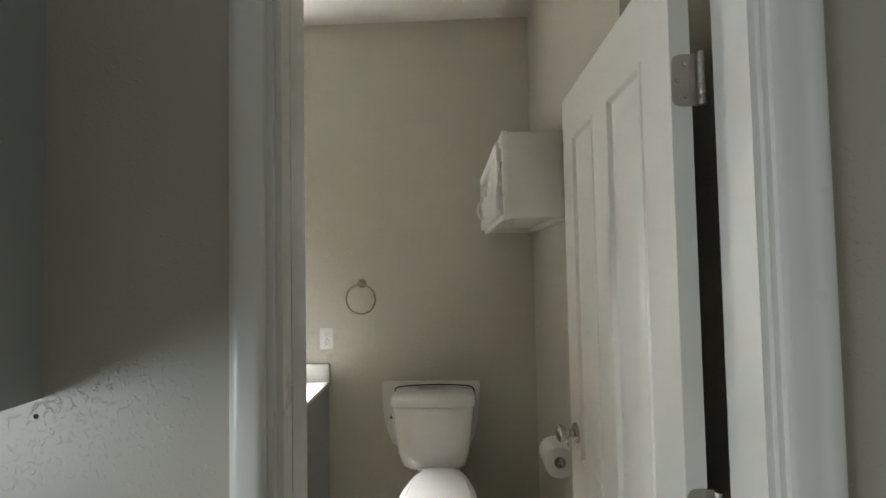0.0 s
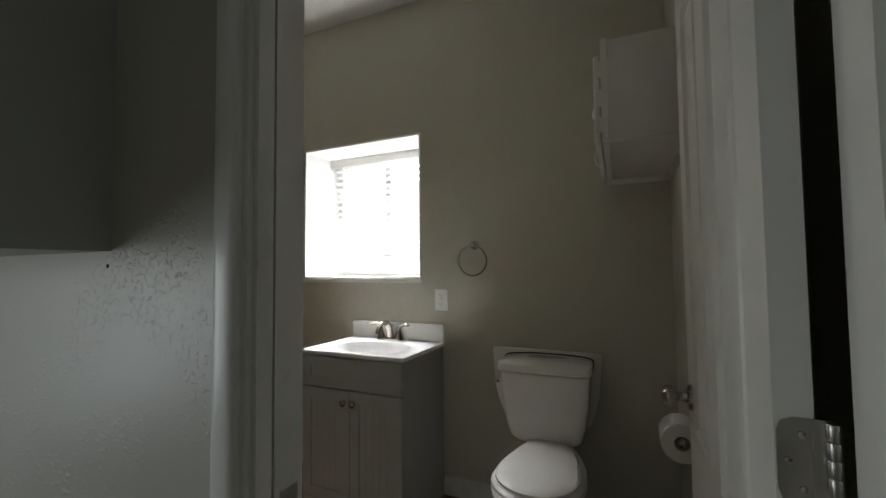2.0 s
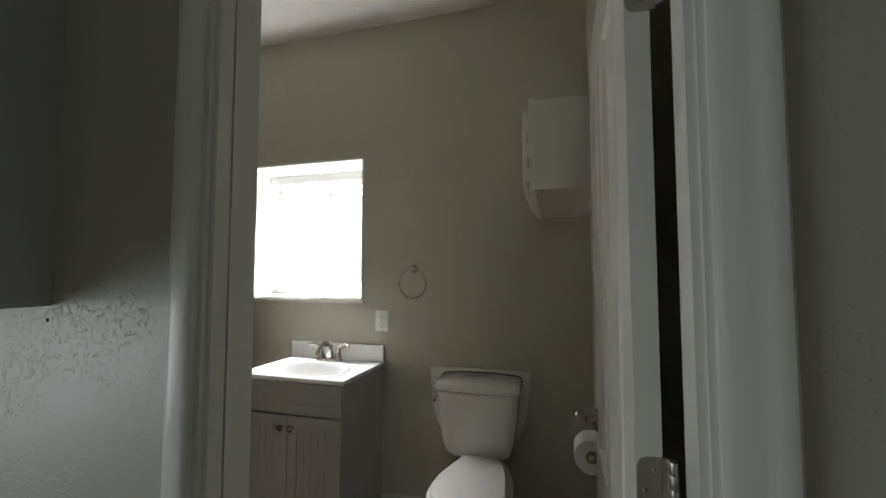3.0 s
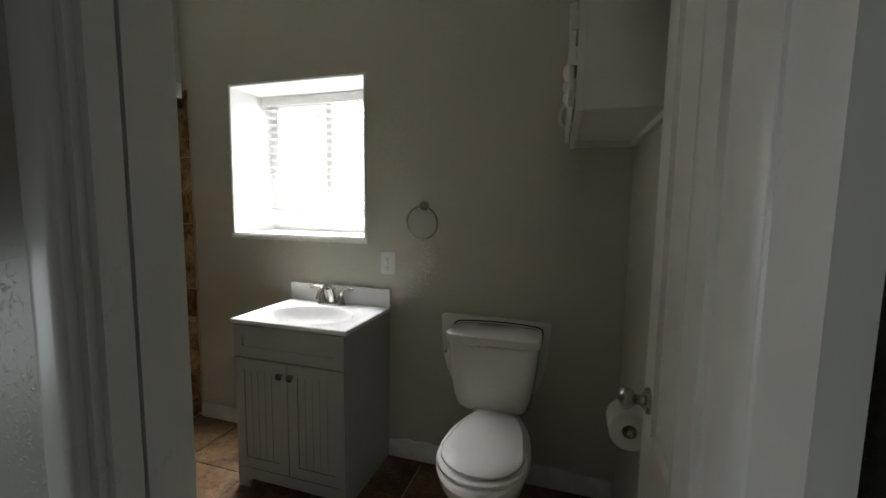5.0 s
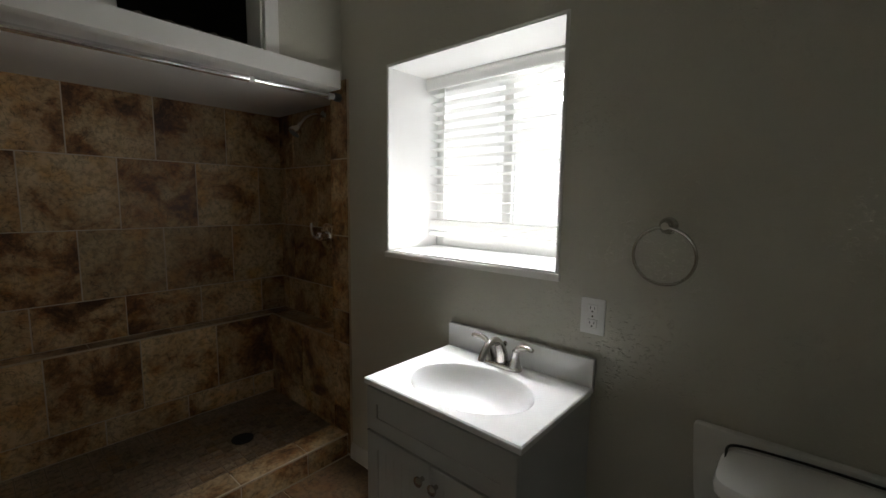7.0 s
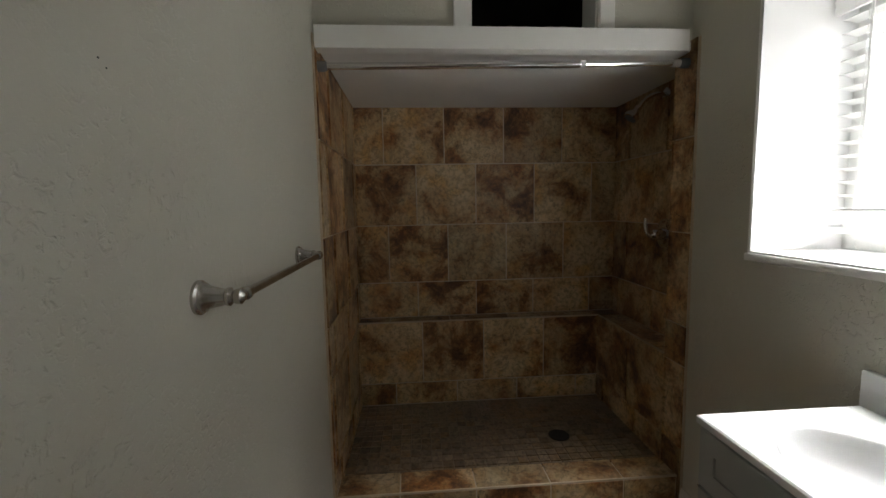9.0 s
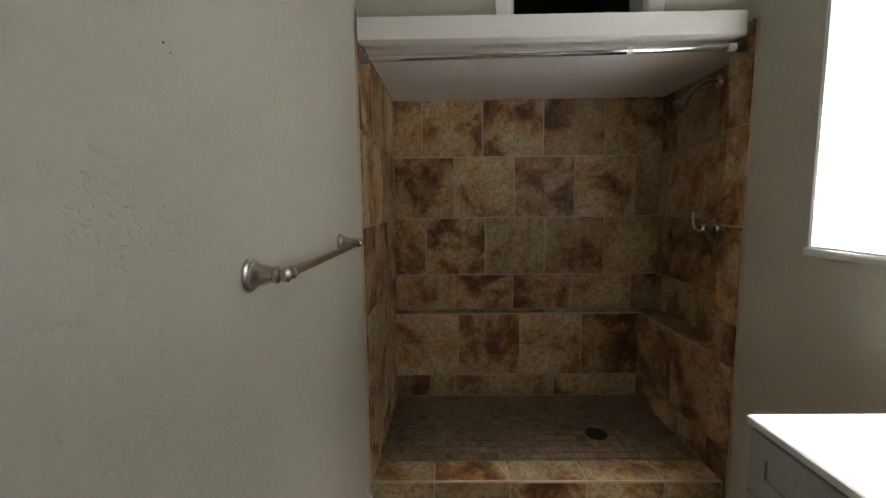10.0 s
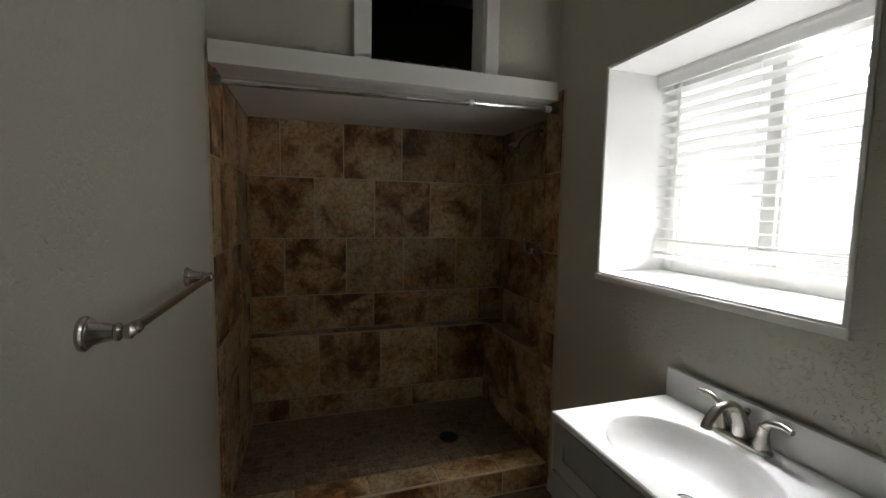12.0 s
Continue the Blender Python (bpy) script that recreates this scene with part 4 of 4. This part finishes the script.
bar = thing("towel_bar", None, "brushed nickel towel bar on the side of the shower wall", "towel bar")
by, bz = SY1, 1.181
post = [(0.029, 0), (0.029, 0.005), (0.025, 0.008), (0.025, 0.011), (0.020, 0.015), (0.0155, 0.034), (0.013, 0.044), (0.0155, 0.047), (0.0155, 0.051), (0.010, 0.056), (0.013, 0.061), (0.013, 0.069), (0.006, 0.075), (0, 0.076)]
for x in (-0.304, -0.900):
    part("post", lathe(post, (x, by, bz), (0, 1, 0)), NICKEL, bar)
for x in (-0.330, -0.874):
    part("collar", lathe([(0.008, 0), (0.012, 0.004), (0.012, 0.012), (0.008, 0.016)], (x - 0.008, by + 0.065, bz), (1, 0, 0), 18), NICKEL, bar)
part("rail", lathe([(0.0085, 0), (0.0085, 0.60)], (-0.896, by + 0.065, bz), (1, 0, 0), 18), NICKEL, bar)

# ---------- wall cabinet over the toilet ----------
cab = thing("wall_cabinet", None, "small thickly painted white wall cabinet with hinged door", "cabinet")
slope = math.degrees(math.atan2(NY - SY1, RX1 - RX0)) - 90
cab_m = pose(RX1 + 0.004, 1.432, 1.578, 0, 0, slope)    # own axes: y along the wall towards the window, x out of the wall is negative
CL, CD, CH = 0.735, 0.243, 0.312
for nm, b in (("side_panel", (-CD, -0.022, -CL, -CL + 0.016, 0.0, CH)), ("side_panel", (-CD, -0.022, -0.016, 0, 0.0, CH)), ("top_panel", (-CD, -0.022, -CL + 0.016, -0.016, CH - 0.016, CH)),
              ("bottom_panel", (-CD, -0.022, -CL + 0.016, -0.016, 0.022, 0.036)), ("back_panel", (-0.022, 0, -CL, 0, 0.0, CH))):
    part(nm, rbox(*b, 0.002), CABP, cab)
bm = bmesh.new()
box(bm, -CD - 0.018, -CD + 0.0005, -CL - 0.003, -CL + 0.05, -0.004, CH + 0.004)
box(bm, -CD - 0.018, -CD + 0.0005, -0.05, 0.0, -0.004, CH + 0.004)
box(bm, -CD - 0.018, -CD + 0.0005, -CL + 0.05, -0.05, -0.004, 0.04)
box(bm, -CD - 0.018, -CD + 0.0005, -CL + 0.05, -0.05, CH - 0.036, CH + 0.004)
part("face_frame", bevelled(bm, 0.002, 1), CABP, cab)
bm = bmesh.new()
y0, y1, z0, z1 = -CL + 0.03, -0.03, 0.014, CH - 0.03


def cab_ring(inset, x):
    return [(x, y0 + inset, z0 + inset), (x, y1 - inset, z0 + inset), (x, y1 - inset, z1 - inset), (x, y0 + inset, z1 - inset)]


X = -CD - 0.024
loft(bm, [cab_ring(0, X), cab_ring(0, X - 0.012), cab_ring(0.004, X - 0.017), cab_ring(0.045, X - 0.017), cab_ring(0.052, X - 0.010), cab_ring(0.075, X - 0.010), cab_ring(0.10, X - 0.018), cab_ring(0.11, X - 0.018)])
cdoor = part("door", bm, CABP, cab)
part("handle", tube(curve_points([(X - 0.016, y1 - 0.10, 0.06), (X - 0.034, y1 - 0.10, 0.075), (X - 0.040, y1 - 0.10, 0.105), (X - 0.032, y1 - 0.10, 0.135), (X - 0.016, y1 - 0.10, 0.150)]), 0.006, 10), CABP, cdoor)
for z in (0.06, 0.145, 0.235):
    hb = bmesh.new()
    box(hb, X - 0.012, -CD - 0.004, y0 - 0.008, y0 + 0.004, z - 0.024, z + 0.024)
    part("hinge", bevelled(hb, 0.003), CABP, cdoor)
for y in (-0.52, -0.36, -0.20):
    part("carved_drop", lathe([(0.0, 0), (0.026, 0.001), (0.022, 0.008), (0.012, 0.013), (0, 0.015)], (X - 0.016, y, 0.16), (-1, 0, 0), 16), CABP, cdoor)
cab.matrix_world = cab_m

# ---------- toilet paper ----------
tp = thing("toilet_paper_holder", None, "brushed nickel paper holder with a white roll", "paper holder")
px, py, pz = 1.112, 0.80, 0.702
wall_x = RX0 + (RX1 - RX0) * (py + 0.055 - SY1) / (NY - SY1)
part("wall_plate", lathe([(0.026, 0), (0.025, 0.006), (0.015, 0.012), (0.011, 0.02)], (wall_x + 0.001, py + 0.085, pz), (-1, 0, 0)), NICKEL, tp)
part("arm", tube(curve_points([(wall_x - 0.012, py + 0.085, pz), (px + 0.012, py + 0.083, pz), (px, py + 0.070, pz), (px, py + 0.03, pz), (px, py - 0.075, pz)]), 0.008, 12), NICKEL, tp)
part("tip", lathe([(0.008, 0), (0.012, 0.003), (0.012, 0.010), (0.006, 0.014)], (px, py - 0.076, pz), (0, -1, 0), 16), NICKEL, tp)
bm = bmesh.new()
rp = []
for r, h in ((0.021, 0.001), (0.054, 0), (0.056, 0.002), (0.056, 0.100), (0.054, 0.102), (0.021, 0.101)):
    rp.append([(px + r * math.cos(a), py - 0.052 + h, pz - 0.011 + r * math.sin(a)) for a in (math.tau * i / 40 for i in range(40))])
loft(bm, rp + [rp[0]], False, False)
roll = part("roll", bm, PAPER, tp, "white paper roll")
bm = bmesh.new()
loft(bm, [[(px + r * math.cos(a), py - 0.050 + h, pz - 0.011 + r * math.sin(a)) for a in (math.tau * i / 32 for i in range(32))] for r, h in ((0.0208, 0), (0.0208, 0.098), (0.0195, 0.098), (0.0195, 0), (0.0208, 0))], False, False)
part("core", bm, CARD, roll)

# ---------- old fixing holes ----------
def fixing_hole(at, axis, r, label):
    tagged(part("screw_hole", lathe([(r * 1.5, 0.0), (r * 1.4, 0.0008), (r, 0.0003), (0, 0.0002)], at, axis, 12), DARK), label, "screw hole")


fixing_hole((0.142, SY0, 1.212), (0, -1, 0), 0.0025, "small dark nail hole in the hall wall")
fixing_hole((-0.126, SY1, 1.500), (0, 1, 0), 0.0009, "old dark screw hole in the painted wall")
fixing_hole((-0.138, SY1, 1.492), (0, 1, 0), 0.0007, "old dark screw hole in the painted wall")

# ---------- hall wall cabinet ----------
hc = thing("hall_cabinet", None, "plain grey-painted wall cabinet hung in the hall", "cabinet")
bm = bmesh.new()
box(bm, -0.62, 0.150, -0.535, SY0, 1.238, 2.10)
part("body", bevelled(bm, 0.002, 1), HALLCAB, hc)
for x0, x1 in ((-0.617, -0.221), (-0.217, 0.148)):
    framed_panel("door", x0, x1, 1.242, 2.096, -0.536, 0.06, 0, HALLCAB, hc)

# ---------- tiles ----------
mesh_cache = {}


def tile_mesh(w, h, material, t=0.0075, e=0.0016):
    """A tile lying in x, y from its corner, top at z 0, with eased edges."""
    key = (round(w, 3), round(h, 3), material.name)
    if key not in mesh_cache:
        bm = bmesh.new()
        w, h = key[0], key[1]
        r = [[(0, 0, -t), (w, 0, -t), (w, h, -t), (0, h, -t)], [(0, 0, -e), (w, 0, -e), (w, h, -e), (0, h, -e)], [(e, e, 0), (w - e, e, 0), (w - e, h - e, 0), (e, h - e, 0)]]
        loft(bm, r, False, True)
        me = bpy.data.meshes.new("tile")
        bm.to_mesh(me)
        bm.free()
        me.materials.append(material)
        mesh_cache[key] = me
    return mesh_cache[key]


def lay(parent, origin, ux, uy, spans_x, spans_y, material, joint=0.0055, name="tile"):
    """Tiles over spans on the plane at origin with axes ux, uy; uneven by a hair."""
    ux, uy = Vector(ux), Vector(uy)
    nz = ux.cross(uy)
    for (a0, a1) in spans_x:
        for (b0, b1) in spans_y:
            if a1 - a0 < 0.012 or b1 - b0 < 0.012:
                continue
            ob = new(name, tile_mesh(a1 - a0 - joint, b1 - b0 - joint, material))
            p = Vector(origin) + ux * (a0 + joint / 2) + uy * (b0 + joint / 2) + nz * random.uniform(-0.0006, 0.0006)
            ob.matrix_world = Matrix((( ux.x, uy.x, nz.x, p.x), (ux.y, uy.y, nz.y, p.y), (ux.z, uy.z, nz.z, p.z), (0, 0, 0, 1)))
            ob.parent = parent


def cut(lo, hi, first, step):
    """Spans from lo to hi with joints at first + k * step."""
    k = math.ceil((lo - first) / step)
    marks = [lo]
    while first + k * step < hi - 0.012:
        if first + k * step > lo + 0.012:
            marks.append(first + k * step)
        k += 1
    marks.append(hi)
    return list(zip(marks, marks[1:]))


T = 0.372
UP = [((LZ, 0.849), 0.325), ((0.849, 1.209), 0.150), ((1.209, 1.583), 0.330), ((1.583, 1.925), 0.135)]
DOWN = [((PZ, 0.237), 0.175), ((0.237, LZ), 0.345)]
for (zz, j) in UP:
    lay(back_wall, (SBU, 0, 0), (0, 1, 0), (0, 0, 1), cut(SL, SRU, j, T), [zz], TILE)
    lay(right_wall, (0, SRU, 0), (-1, 0, 0), (0, 0, 1), cut(1.36, -SBU, 1.60 + j / 2, T), [zz], TILE)
    lay(left_wall, (0, SL, 0), (1, 0, 0), (0, 0, 1), cut(SBU, -1.232, -1.9 + j / 2, T), [zz], TILE)
for (zz, j) in DOWN:
    lay(back_wall, (SBL, 0, 0), (0, 1, 0), (0, 0, 1), cut(SL, SRL, j, 0.38), [zz], TILE)
    lay(right_wall, (0, SRL, 0), (-1, 0, 0), (0, 0, 1), cut(1.36, -SBL, 1.55 + j / 2, T), [zz], TILE)
    lay(left_wall, (0, SL, 0), (1, 0, 0), (0, 0, 1), cut(SBL, -1.232, -1.85 + j / 2, T), [zz], TILE)
# ledge tops, the reveal beside the ledge, the upright strip by the opening
lay(back_wall, (0, 0, LZ), (1, 0, 0), (0, 1, 0), [(SBU, SBL + 0.004)], cut(SL, SRU, 0.52, T), TILE)
lay(right_wall, (0, 0, LZ), (1, 0, 0), (0, 1, 0), cut(SBL + 0.004, -1.36, -1.7, T), [(SRL - 0.004, SRU)], TILE)
lay(right_wall, (-1.36, 0, 0), (0, -1, 0), (0, 0, 1), [(-SRU, -ST)], cut(LZ, 1.925, 0.80, 0.39), TILE)
lay(right_wall, (0, ST - 0.001, 0), (-1, 0, 0), (0, 0, 1), [(1.222, 1.36)], [(0.02, 0.26), (0.26, LZ), (LZ, 0.80), (0.80, 1.195), (1.195, 1.585), (1.585, 1.965)], TILE)
# curb
lay(curb, (0, 0, 0.125), (1, 0, 0), (0, 1, 0), [(-1.392, -1.25)], cut(SL, ST, 0.22, 0.325), TILE)
lay(curb, (-1.25, 0, 0), (0, 1, 0), (0, 0, 1), cut(SL, ST, 0.22, 0.325), [(0.002, 0.118)], TILE)
lay(curb, (-1.392, 0, 0), (0, -1, 0), (0, 0, 1), cut(-ST, -SL, 0.1, 0.325), [(PZ - 0.01, 0.118)], TILE)
# slim edge trims where tile meets paint
for nm, b in (("trim_tile_edge_1", (-1.2215, -1.2155, ST - 0.003, NY + 0.002, 0.0, 1.965)), ("trim_tile_edge_2", (-1.2315, -1.2255, SY1 + 0.0005, SL + 0.001, 0.0, 1.965))):
    structure(nm, rbox(*b, 0.0015, 1), EDGE, "thin beige tile edge strip", "trim")
part("ledge_edge", rbox(SBL - 0.006, SBL + 0.002, SL, SRL, LZ - 0.008, LZ + 0.0015, 0.0015, 1), EDGE, back_wall)
part("ledge_edge", rbox(SBL, -1.36, SRL - 0.002, SRL + 0.006, LZ - 0.008, LZ + 0.0015, 0.0015, 1), EDGE, right_wall)
part("curb_edge", rbox(-1.256, -1.248, SL, ST, 0.117, 0.1262, 0.0015, 1), EDGE, curb)
# bathroom floor
lay(floor, (0, 0, 0), (1, 0, 0), (0, 1, 0), cut(-1.25, 1.28, -0.93, 0.39), cut(SY1, NY, 0.28, 0.39), FLOORT, 0.005)
# mosaic: those by the camera as pieces, the rest joined
M = 0.0515
my, mx = cut(SL, SRL, SL, M), cut(SBL, -1.392, -1.392 - 20 * M, M)
near = [s for s in mx if s[0] > -1.88]
far = [s for s in mx if s[0] <= -1.88]
for sx in near:
    keep = [s for s in my if not (abs((sx[0] + sx[1]) / 2 - dx) < 0.058 and abs((s[0] + s[1]) / 2 - dy) < 0.058)]
    lay(pan, (0, 0, PZ), (1, 0, 0), (0, 1, 0), [sx], keep, MOSAIC, 0.004)
verts, faces = [], []
for a0, a1 in far:
    for b0, b1 in my:
        k = len(verts)
        q, z, e = 0.002, PZ + random.uniform(-0.0005, 0.0005), 0.0015
        verts += [(a0 + q, b0 + q, PZ - 0.006), (a1 - q, b0 + q, PZ - 0.006), (a1 - q, b1 - q, PZ - 0.006), (a0 + q, b1 - q, PZ - 0.006),
                  (a0 + q + e, b0 + q + e, z), (a1 - q - e, b0 + q + e, z), (a1 - q - e, b1 - q - e, z), (a0 + q + e, b1 - q - e, z)]
        faces += [(k + 4, k + 5, k + 6, k + 7)] + [(k + i, k + (i + 1) % 4, k + 4 + (i + 1) % 4, k + 4 + i) for i in range(4)]
me = bpy.data.meshes.new("mosaic_rest")
me.from_pydata(verts, [], faces)
me.materials.append(MOSAIC)
rest = new("mosaic_rest", me)
rest.parent = pan
tagged(rest, kind="stuff")
